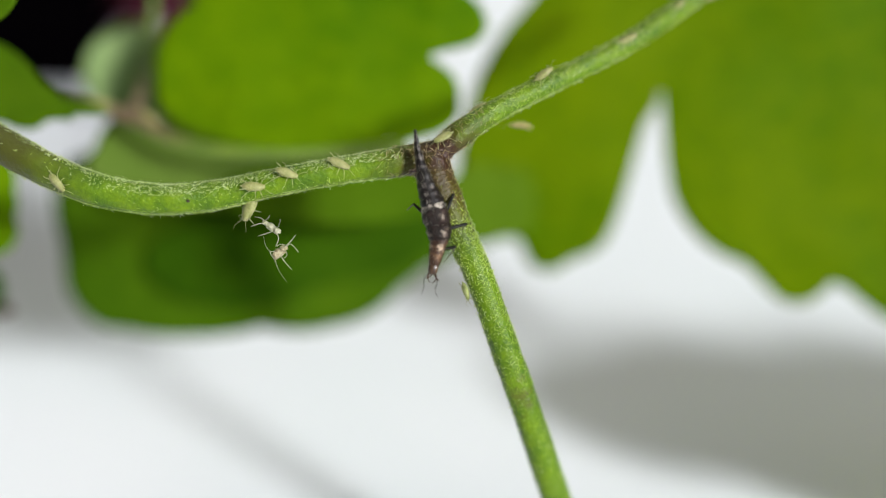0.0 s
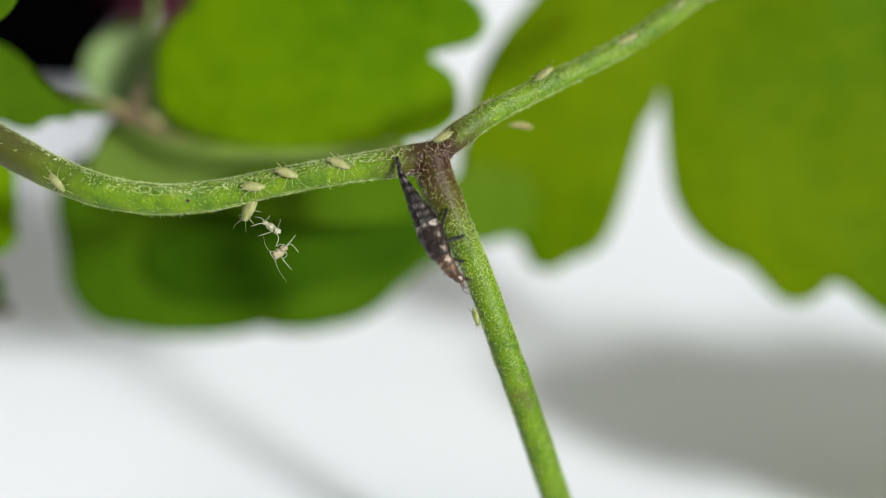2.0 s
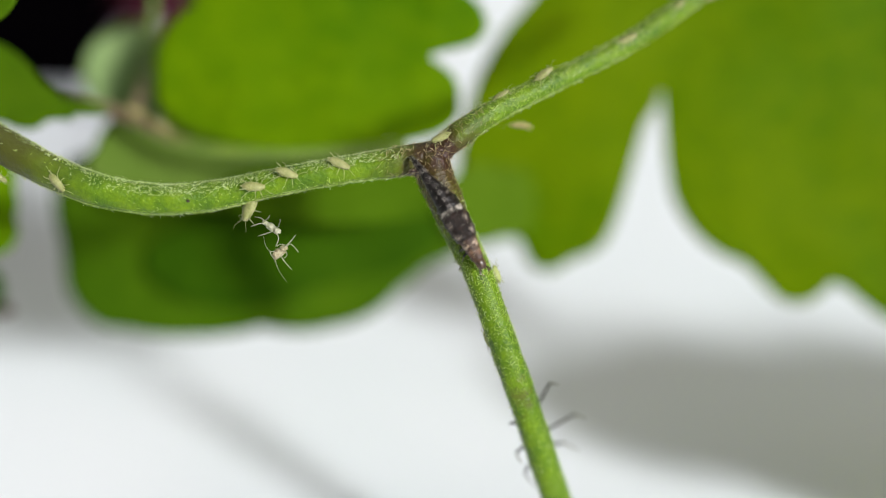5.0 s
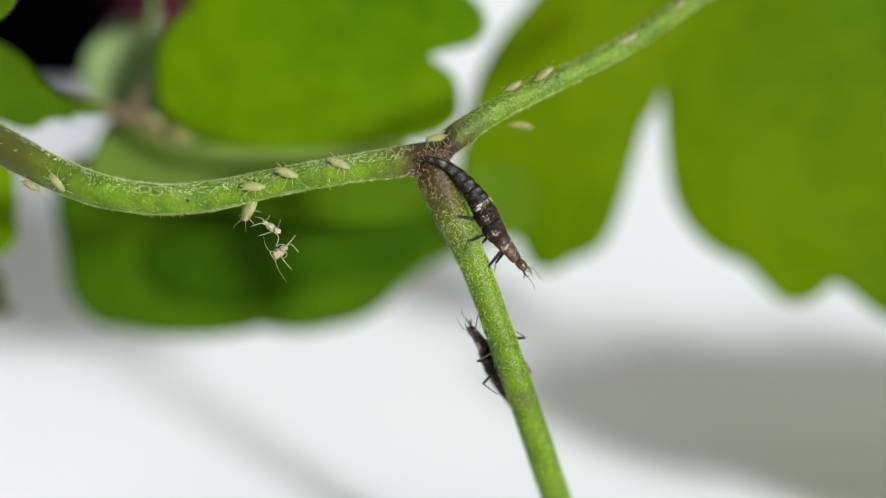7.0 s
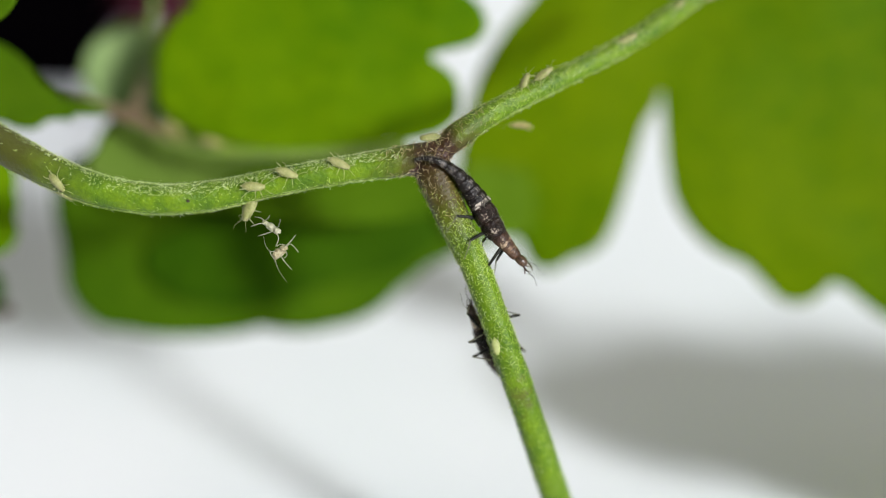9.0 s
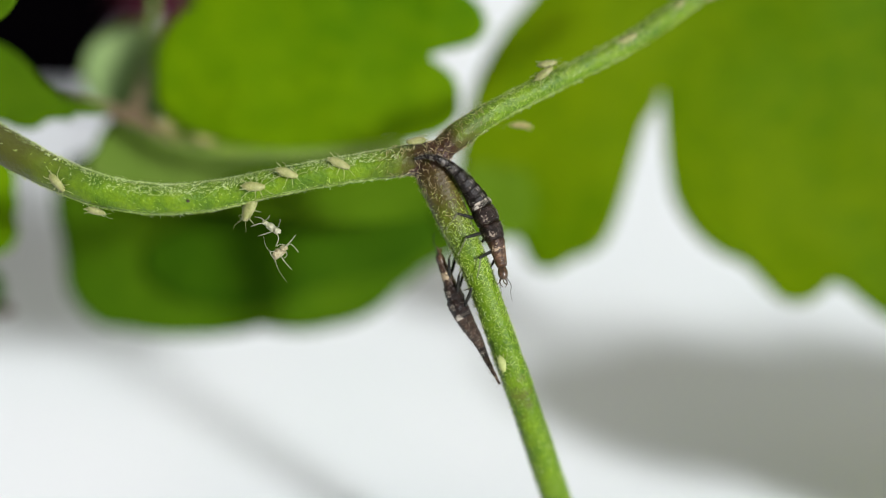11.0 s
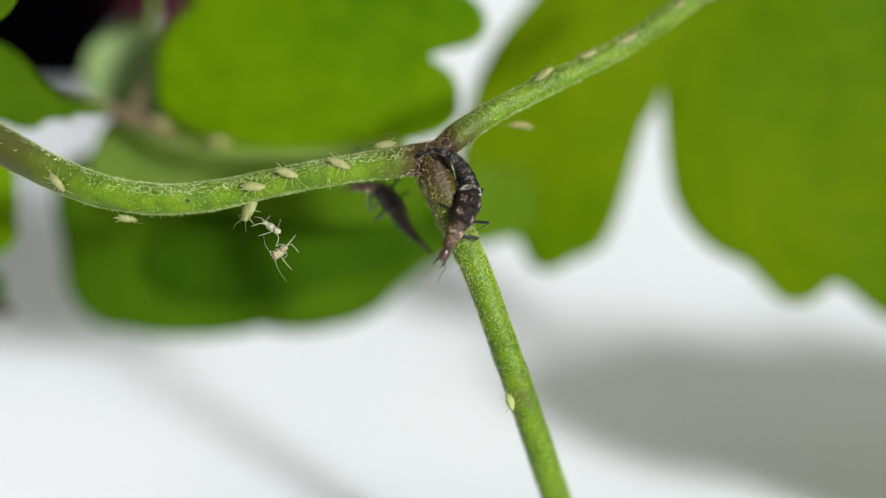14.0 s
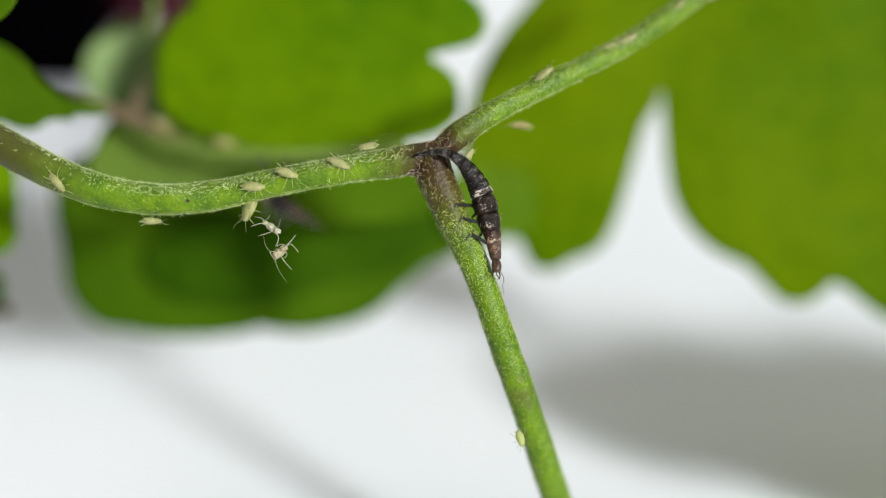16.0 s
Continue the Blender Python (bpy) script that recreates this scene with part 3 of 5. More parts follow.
def larva(label, size, neck, girth=1.0, pale_rings=(8,), back_skin=dark_back, leggy=1.0):
    """A lacewing larva: abdomen rings from the tail on, three chest rings, a head with jaws and feelers, six legs."""
    root = thing("lacewing_larva", BENCH, label, "insect larva", "lacewing larvae")
    pieces = []
    for i in range(len(CUTS) - 1):
        s0, s1 = CUTS[i], CUTS[i + 1]
        half = (s1 - s0) * LENGTH * size * 0.5
        bm = bmesh.new()
        line, radii = [], []
        reach_out = 1.22 if i < 12 else 1.0
        for k in range(13):
            f = -1 + k / 6
            line.append(Vector((f * half * reach_out, 0, 0)))
            r = lerp_list(PROFILE, max(0, min(1, (s0 + s1) / 2 + f * (s1 - s0) / 2))) * size * girth
            radii.append(r * (1 - 0.12 * abs(f) ** 5 + 0.02 * math.cos(f * 9)))
        if i == 12:
            radii = [0.175 * size * q for q in (0.75, 0.9, 0.98, 1.03, 1.07, 1.1, 1.1, 1.08, 1.04, 0.98, 0.9, 0.75, 0.45)]
        tube(bm, line, lambda f, r=radii: lerp_list(r, f), 24, 0.05, i * 1.7)
        for v in bm.verts:
            v.co.z *= 0.92 if v.co.z > 0 else 0.85
        rr = max(radii)
        roots = []
        if i < 12:
            for v in bm.verts:
                side = abs(v.co.y) / rr
                turn = math.atan2(v.co.y, v.co.z)
                knob = sum(math.exp(-((abs(turn) - w) / 0.22) ** 2 - (v.co.x / half / 0.5) ** 2) for w in (0.45, 1.15))
                v.co.y, v.co.z = v.co.y * (1 + 0.05 * knob), v.co.z * (1 + 0.05 * knob)
                v.co.y *= 1 + 0.14 * max(0, side - 0.6) * math.cos(v.co.x / half * 1.5)
                if random.random() < 0.05 and v.co.z > -0.3 * rr:
                    roots.append((v.co.copy(), Vector((0, v.co.y, v.co.z)).normalized(), Vector((1, 0, 0))))
        if i == 0:
            lump(bm, (-half, 0, -0.02), (0.07 * size, 0.06 * size, 0.05 * size), 8, 0.2)
        name = "abdomen_ring" if i < 9 else ("thorax_ring" if i < 12 else "head")
        material = head_skin if i == 12 else pale_band if i in pale_rings else tail_back if i < 5 and back_skin is dark_back else back_skin if i < 9 else neck if i >= 11 else brown_back
        ring = part(name, bm, material, root, {8: "ring banded with cream", 11: "long tan neck ring", 12: "small brown head"}.get(i, ""))
        if roots:
            hair_mesh("bristle", roots, 0.16, 0.006, ring, leg_pale)
        pieces.append(ring)
    head = pieces[-1]
    h = (CUTS[-1] - CUTS[-2]) * LENGTH * size * 0.5
    for side in (-1, 1):
        bm = bmesh.new()
        tube(bm, spline([(h * 0.7, side * 0.09 * size, -0.02), (h * 1.3, side * 0.17 * size, -0.03), (h * 1.9, side * 0.13 * size, -0.04), (h * 2.25, side * 0.04 * size, -0.04)], 5),
             lambda f: 0.034 * size * (1 - 0.75 * f), 8)
        part("jaw", bm, jaw_skin, head)
        bm = bmesh.new()
        tube(bm, spline([(h * 0.7, side * 0.12 * size, 0.04), (h * 2.0, side * 0.26 * size, 0.06), (h * 3.2, side * 0.22 * size, 0.02), (h * 4.4, side * 0.34 * size, -0.1)], 6),
             lambda f: 0.014 * size * (1 - 0.6 * f), 6)
        part("feeler", bm, leg_dark, head)
        bm = bmesh.new()
        tube(bm, spline([(h * 0.8, side * 0.04 * size, -0.08), (h * 1.3, side * 0.10 * size, -0.12), (h * 1.75, side * 0.24 * size, -0.14)], 4), lambda f: 0.02 * size, 6)
        part("palp", bm, jaw_skin, head)
        bm = bmesh.new()
        lump(bm, (h * 0.25, side * 0.16 * size, 0.05 * size), (0.045 * size, 0.03 * size, 0.04 * size), 8)
        part("eye", bm, eye_skin, head)
    legs = []
    for j in range(6):
        span, foot_span = (leggy, 0.85) if leggy > 1 and j in (0, 2) else (1.0, 1.0)
        bm = bmesh.new()
        limb(bm, [(0, 0, 0), (THIGH * span * 0.5 * size, 0, 0.01), (THIGH * span * size, 0, 0)], [0.065 * size, 0.06 * size, 0.046 * size])
        thigh = part("leg", bm, leg_dark, root)
        bm = bmesh.new()
        limb(bm, [(0, 0, 0), (SHIN * foot_span * 0.4 * size, 0, 0.012), (SHIN * foot_span * 0.85 * size, 0, 0), (SHIN * foot_span * size, 0, -0.02)], [0.032 * size, 0.024 * size, 0.016 * size, 0.022 * size])
        shin = part("shin", bm, leg_shin, thigh)
        legs.append((thigh, shin))
    return root, pieces, legs, size, leggy


def crawl(beast, rows):
    """Keys a larva. rows: (seconds, the way its back faces, points of its spine from tail to head, {leg: foothold}).
    Legs go by pairs from the head on, the larva's left one first; each bends at its knee to reach its foothold."""
    root, pieces, legs, size, leggy = beast
    keys = {ob: [] for ob in (root, *pieces, *(q for pair in legs for q in pair))}
    for t, back, spine, feet in rows:
        line = spline(spine, 10)
        ends = along(line, CUTS)
        middle = along(line, [0.55])[0]
        shift = Matrix.Translation(-middle * MM)
        keys[root].append((t, BENCH @ Matrix.Translation(middle * MM)))
        frames = []
        for i, ob in enumerate(pieces):
            m = frame_of((ends[i] + ends[i + 1]) / 2, ends[i + 1] - ends[i], back)
            frames.append(m)
            keys[ob].append((t, shift @ m))
        for j, (thigh, shin) in enumerate(legs):
            ring = (11, 10, 9)[j // 2]
            span, foot_span = (leggy, 0.85) if leggy > 1 and j in (0, 2) else (1.0, 1.0)
            a, b = THIGH * size * span, SHIN * size * foot_span
            side = 1 if j % 2 == 0 else -1
            m = frames[ring]
            r = lerp_list(PROFILE, (CUTS[ring] + CUTS[ring + 1]) / 2) * size
            hip = (m @ Vector((-0.1 * MM, side * r * 0.75 * MM, -r * 0.45 * MM))) / MM
            fan = (0.65, 0.05, -0.55)[j // 2]
            foot = hip + (m.to_3x3() @ Vector((fan, side * 0.75, -0.55))).normalized() * (a + b) * (0.28 if "tuck" in feet else 0.85)
            if j in feet:
                foot = Vector(feet[j][:3])
            way = foot - hip
            d = max(abs(a - b) + 0.02, min(a + b - 0.01, way.length))
            way.normalize()
            bend = m.to_3x3() @ Vector((0.15 * fan, side * 0.9, 0.6))
            if j in feet and len(feet[j]) > 3:
                bend = Vector(feet[j][3:])
            bend = (bend - way * bend.dot(way)).normalized()
            along_way = (a * a + d * d - b * b) / (2 * d)
            knee = hip + way * along_way + bend * math.sqrt(max(0.0, a * a - along_way * along_way))
            tip = hip + way * d
            if j in feet and len(feet[j]) == 3:
                knee = hip + way * min(a, d)
                lay = Vector((0, -0.4, -0.7)) - way * 0.6 if way.x > 0.2 else way * 0.5 + Vector((0.1, -0.5, -0.4))
                tip = knee + lay.normalized() * b
            upper = frame_of(hip, knee - hip, bend)
            lower = frame_of(knee, tip - knee, bend)
            keys[thigh].append((t, shift @ upper))
            keys[shin].append((t, upper.inverted() @ lower))
    for ob, r in keys.items():
        walk(ob, r)


def aphid(label, skin, limb, size=1.0, splay=1.0, group="aphids", name="aphid", slim=1.0, legs=1.0):
    """A plant louse: a pear-shaped ringed body with a head, two siphons, a tail, six legs and two feelers."""
    root = thing(name, BENCH, label, "aphid" if name == "aphid" else "insect skin", group)
    bm = bmesh.new()
    line = [Vector((x * 0.01 * size, 0, 0.17 * size)) for x in (-40, -36, -28, -20, -12, -4, 4, 12, 20, 27, 33, 37)]
    rr = [0.04, 0.09, 0.145, 0.175, 0.188, 0.19, 0.182, 0.165, 0.145, 0.125, 0.10, 0.05]
    tube(bm, line, lambda f: lerp_list(rr, f) * slim * size * (1 + 0.025 * math.cos(f * 66)), 14, 0.04, size * 3)
    for v in bm.verts:
        v.co.z = 0.13 * size + (v.co.z - 0.17 * size) * 0.68
    part("body", bm, skin, root)
    for side in (-1, 1):
        bm = bmesh.new()
        tube(bm, [Vector((-0.24, side * 0.10, 0.18)) * size, Vector((-0.36, side * 0.15, 0.23)) * size, Vector((-0.45, side * 0.17, 0.25)) * size], lambda f: 0.017 * size, 8)
        part("siphon", bm, limb, root)
        bm = bmesh.new()
        tube(bm, spline([Vector(q) * size for q in ((0.34, side * 0.06, 0.15), (0.46, side * 0.14, 0.19), (0.56, side * 0.21, 0.19), (0.66, side * 0.22, 0.15))], 5), lambda f: 0.008 * size * (1 - 0.5 * f), 6)
        part("feeler", bm, limb, root)
        bm = bmesh.new()
        lump(bm, Vector((0.32, side * 0.085, 0.155)) * size, (0.018 * size, 0.015 * size, 0.018 * size), 8)
        part("eye", bm, eye_skin, root)
        for x, fx, out in ((0.20, 0.38, 0.20), (0.08, 0.06, 0.24), (-0.04, -0.34, 0.27)):
            bm = bmesh.new()
            fx, out = fx * legs + random.uniform(-0.05, 0.05), out * legs * random.uniform(0.8, 1.2)
            hip = Vector((x, side * 0.12 * slim, 0.10)) * size
            knee = Vector(((x + fx) / 2, side * (0.12 + 0.55 * out * splay), 0.18)) * size
            foot = Vector((fx, side * (0.12 + out * splay), 0.0)) * size
            tube(bm, [hip, hip.lerp(knee, 0.6), knee], lambda f: (0.016 - 0.006 * f) * size, 6)
            tube(bm, [knee, knee.lerp(foot, 0.5), foot, foot + (foot - hip) * 0.08], lambda f: (0.012 - 0.005 * f) * size, 6)
            part("leg", bm, limb, root)
    bm = bmesh.new()
    lump(bm, Vector((-0.41, 0, 0.14)) * size, (0.06 * size, 0.028 * size, 0.024 * size), 8)
    part("tail", bm, limb, root)
    return root


def perch(ob, place, forward, up):
    ob.matrix_basis = BENCH @ frame_of(place, forward, up)
    return ob


larva_front = larva("dark brown banded lacewing larva hanging from the stem node", 1.0, tan_neck)
larva_climber = larva("slender dark lacewing larva climbing round the stem", 0.98, tan_neck_dark, 0.86, (3, 8), umber_back, 2.0)

master = aphid("small pale yellow aphid sitting on the hairy stem", aphid_skin, aphid_limb, 1.1, slim=0.88)
perch(master, (-6.89, 2.23, 0.55), (1, -0.05, 0), (0.1, 0.3, 1))
for place, forward, up in (
    ((-5.7, 2.71, 0.5), (1, -0.35, 0), (0, 0.55, 1)),
    ((-3.81, 3.06, 0.4), (1, -0.45, 0), (0.1, 0.6, 1)),
    ((-14.04, 2.46, 0.45), (0.6, -0.7, 0), (-0.3, -0.4, 1)),
    ((3.82, 6.44, -0.5), (0.75, 0.55, 0), (-0.4, 0.7, 0.6)),
    ((7.1, 7.92, -1.6), (0.85, 0.4, 0), (-0.4, 0.8, 0.6)),
    ((9.19, 9.35, -2.6), (0.7, 0.6, 0), (-0.5, 0.7, 0.5)),
    ((10.54, 9.82, -3.2), (0.9, 0.3, 0), (-0.3, 0.9, 0.4)),
):
    perch(copy_thing(master, BENCH), place, forward, up)
under = aphid("tan aphid clinging under the hairy petiole", aphid_tan, aphid_tan, 1.1, 0.2, slim=0.85, legs=0.3)
perch(under, (2.95, 4.89, -1.8), (-1, 0.05, 0.2), (0.1, -1, 0.25))
hanger = aphid("pale yellow aphid hanging head down below the petiole", aphid_skin, aphid_limb, 1.45, 0.7)
perch(hanger, (-7.09, 1.49, -0.3), (-0.35, -1, 0.1), (-0.5, 0.25, 0.8))


def cast_skin(label, body, skin, limbs):
    """An empty aphid skin: a crumpled little sack and stiff bent legs; body: (centre, size, turn); limbs: lines of points."""
    root = thing("cast_skin", BENCH @ Matrix.Translation(Vector(body[0][0]) * MM), label, "insect skin", "cast aphid skins")
    base = Vector(body[0][0])
    bm = bmesh.new()
    for centre, size, turn in body:
        lump(bm, Vector(centre) - base, [q * 0.82 for q in size], 16, 0.7, Matrix.Rotation(radians(turn), 3, "Z"))
    part("sack", bm, skin, root)
    for pts, thick in limbs:
        bm = bmesh.new()
        tube(bm, spline([Vector(p) - base for p in pts], 4), lambda f: thick * 0.5 * (1 - 0.4 * f), 6)
        part("leg" if thick > 0.02 else "feeler", bm, husk_skin, root)
    return root


cast_skin("empty whitish aphid skin hanging from the hanging aphid", [
    ((-6.33, 0.79, 0), (0.30, 0.15, 0.14), -35), ((-6.13, 0.67, 0.1), (0.16, 0.13, 0.12), -20), ((-6.56, 0.96, 0), (0.14, 0.10, 0.10), -30)], husk_skin, [
    ([(-6.5, 0.94, 0.1), (-6.74, 0.94, 0.2), (-7.07, 0.83, 0.2)], 0.035),
    ([(-6.3, 0.65, 0.1), (-6.53, 0.56, 0.2), (-6.8, 0.48, 0.2)], 0.032),
    ([(-6.17, 0.6, 0.1), (-6.05, 0.4, 0.2), (-6.17, 0.08, 0.1)], 0.034),
    ([(-6.55, 1, 0.1), (-6.73, 1.15, 0), (-6.99, 1.19, -0.1)], 0.028),
    ([(-6.14, 0.75, 0), (-6.04, 0.94, 0), (-6.02, 1.09, 0)], 0.024),
    ([(-6.6, 1.04, 0), (-6.44, 1.15, 0.1), (-6.41, 1.27, 0)], 0.022)])
cast_skin("cream empty aphid skin with stiff spread legs", [
    ((-6.04, -0.13, 0), (0.24, 0.20, 0.15), 20), ((-6.15, -0.23, 0.1), (0.15, 0.18, 0.13), 10), ((-5.88, 0.02, 0.1), (0.16, 0.13, 0.12), 0)], husk_red, [
    ([(-5.91, 0.02, 0.2), (-5.64, 0.23, 0.3), (-5.42, 0.5, 0.3)], 0.040),
    ([(-5.78, 0.1, 0.2), (-5.56, 0.17, 0.3), (-5.32, -0.12, 0.2)], 0.034),
    ([(-5.95, -0.29, 0.2), (-5.79, -0.5, 0.3), (-5.57, -0.75, 0.2)], 0.036),
    ([(-6.2, -0.08, 0.2), (-6.36, -0.12, 0.2), (-6.25, -0.35, 0.1), (-6.15, -0.48, 0.1)], 0.032),
    ([(-6.13, 0.1, 0.1), (-5.97, 0.17, 0.2), (-5.82, 0.15, 0.2)], 0.030),
    ([(-5.78, -0.08, 0.2), (-5.73, -0.23, 0.3), (-5.83, -0.33, 0.3)], 0.028),
    ([(-6.38, -0.1, 0.1), (-6.55, 0.13, 0.1), (-6.61, 0.44, 0.1)], 0.014),
    ([(-6.19, -0.44, 0.1), (-6.03, -0.81, 0.2), (-5.76, -1.21, 0.2)], 0.015)])
stroller_node = aphid("pale yellow aphid walking over the node along the petiole", aphid_skin, aphid_limb, 0.95)
stroller_right = aphid("pale yellow aphid walking up the rising petiole", aphid_skin, aphid_limb, 0.95)
stroller_left = aphid("pale aphid walking under the bent petiole", aphid_skin, aphid_limb, 0.95)
stroller_stem = aphid("pale green aphid walking on the lower stem", aphid_green, aphid_limb, 0.8)
stroller_down = aphid("small pale green aphid climbing down the stem edge", aphid_green, aphid_limb, 0.85)
stroller_side = aphid("small pale green aphid on the far edge of the stem", aphid_green, aphid_limb, 0.9)
stroller_late = aphid("pale aphid squeezing out between larva and stem", aphid_skin, aphid_limb, 0.9, 0.6)
stroller_rear = aphid("tan aphid walking on the thin petiole behind", aphid_tan, aphid_tan, 1.2)
stroller_back = aphid("tan aphid on the brown joint of the petiole behind", aphid_tan, aphid_tan, 1.2)


# ---- what moves ----
def motions():
    f0 = {0: (0.46, 0.08, 0.4), 2: (1.12, 0.99, 0.5), 4: (0.5, 2.29, 0.5), 5: (-1.28, 1.84, 0.4), 1: (0.23, -0.08, 0), 3: (0.13, 0.96, 0)}
    f1 = {0: (0.79, -0.46, 0.4), 2: (1.07, 0.6, 0.5), 4: (0.35, 2.09, 0.5), 1: (0.59, -0.19, -0.1), 3: (0.44, 0.34, -0.1), 5: (-0.29, 1.49, -0.1)}
    f2 = {1: (1.71, -0.6, 0.2), 3: (0.87, 0.23, 0.85), 5: (0.19, 1.22, 0.85), 0: (1.76, -0.82, -0.2), 2: (1.39, 0.13, -0.3), 4: (0.92, 1.03, -0.2)}
    f3 = {1: (0.79, 0.72, 0.85), 3: (0.45, 1.2, 0.85), 5: (0.25, 1.63, 0.85), 0: (1.82, -0.14, 0.4), 2: (1.34, 0.44, -0.2), 4: (1.09, 1.18, -0.2)}
    f4 = {1: (0.19, 0.33, 0.6), 3: (0.08, 1.55, 0.6), 0: (1.77, 0.33, 0.6), 2: (1.86, 0.95, 0.6), 4: (1.62, 2.51, 0.4)}
    g1 = {0: (2.58, -2.95, -0.5, 0.9, -0.5, 0.2), 2: (3.1, -4.2, -0.6, 0.9, -0.5, 0.2), 1: (1.3, -2.4, 0, -1, 0, 0.3), 3: (1.9, -3.8, 0, -1, -0.3, 0.3), 5: (2.05, -5.4, -0.1, -1, -0.2, 0.3), 4: (2.50, -4.90, -1.6, 1, 0, 0)}
    g5 = {0: (2.58, -2.95, -0.5, 0.9, -0.5, 0.2), 2: (3.1, -4.2, -0.6, 0.9, -0.5, 0.2), 1: (1.18, -2.4, 0, -1, 0, 0.3), 3: (1.65, -3.4, 0, -1, -0.3, 0.3), 5: (2.04, -5.2, -0.1, -1, -0.2, 0.3), 4: (2.47, -4.80, -1.6, 1, 0, 0)}
    g6 = {0: (2.5, -2.7, -0.5, 0.9, -0.5, 0.2), 2: (2.95, -3.9, -0.6, 0.9, -0.5, 0.2), 1: (1.1, -1.9, 0, -1, 0, 0.3), 3: (1.6, -3.2, 0, -1, -0.3, 0.3), 5: (1.9, -4.5, -0.1, -1, -0.2, 0.3), 4: (2.33, -4.40, -1.6, 1, 0, 0)}
    g2 = {0: (2.2, -2.05, -0.5, 0.9, -0.5, 0.2), 2: (2.72, -3.25, -0.6, 0.9, -0.5, 0.2), 1: (1.02, -1.6, 0, -1, 0, 0.3), 3: (1.5, -3, 0, -1, -0.3, 0.3), 5: (1.7, -3.9, -0.1, -1, -0.2, 0.3), 4: (2.17, -3.90, -1.6, 1, 0, 0)}
    g3 = {0: (0.34, 0.87, -0.5), 1: (0.12, 1.27, 0.2), 2: (0.59, 0.23, -0.5), 3: (0.4, 0.64, 0.2), 4: (0.97, -0.61, -0.5), 5: (0.87, -0.5, 0.2)}
    g4 = {0: (-0.08, 1.92, -0.5), 1: (-0.17, 1.64, 0.2), 2: (0.23, 1.5, -0.5), 3: (0.27, 1.44, 0.2), 4: (0.65, 0.02, -0.5), 5: (0.71, -0.08, 0.2)}
    f5 = {1: (1.38, -0.14, 0.85), 3: (0.58, 0.43, 0.85), 5: (0.29, 1.38, 0.85), 0: (1.76, -0.61, -0.2), 2: (1.38, 0.23, -0.2), 4: (1.09, 1.18, -0.2)}
    f6 = {1: (0.64, 1.09, 0.6), 3: (0.45, 1.77, 0.6), 0: (1.94, 0.1, 0.6), 2: (2.06, 0.8, 0.6), 5: (0.64, 2.54, 0.5)}
    west, east = (-0.35, 0.1, 1), (0.55, 0.35, 0.75)
    south = (0.5, 0.3, 0.8)
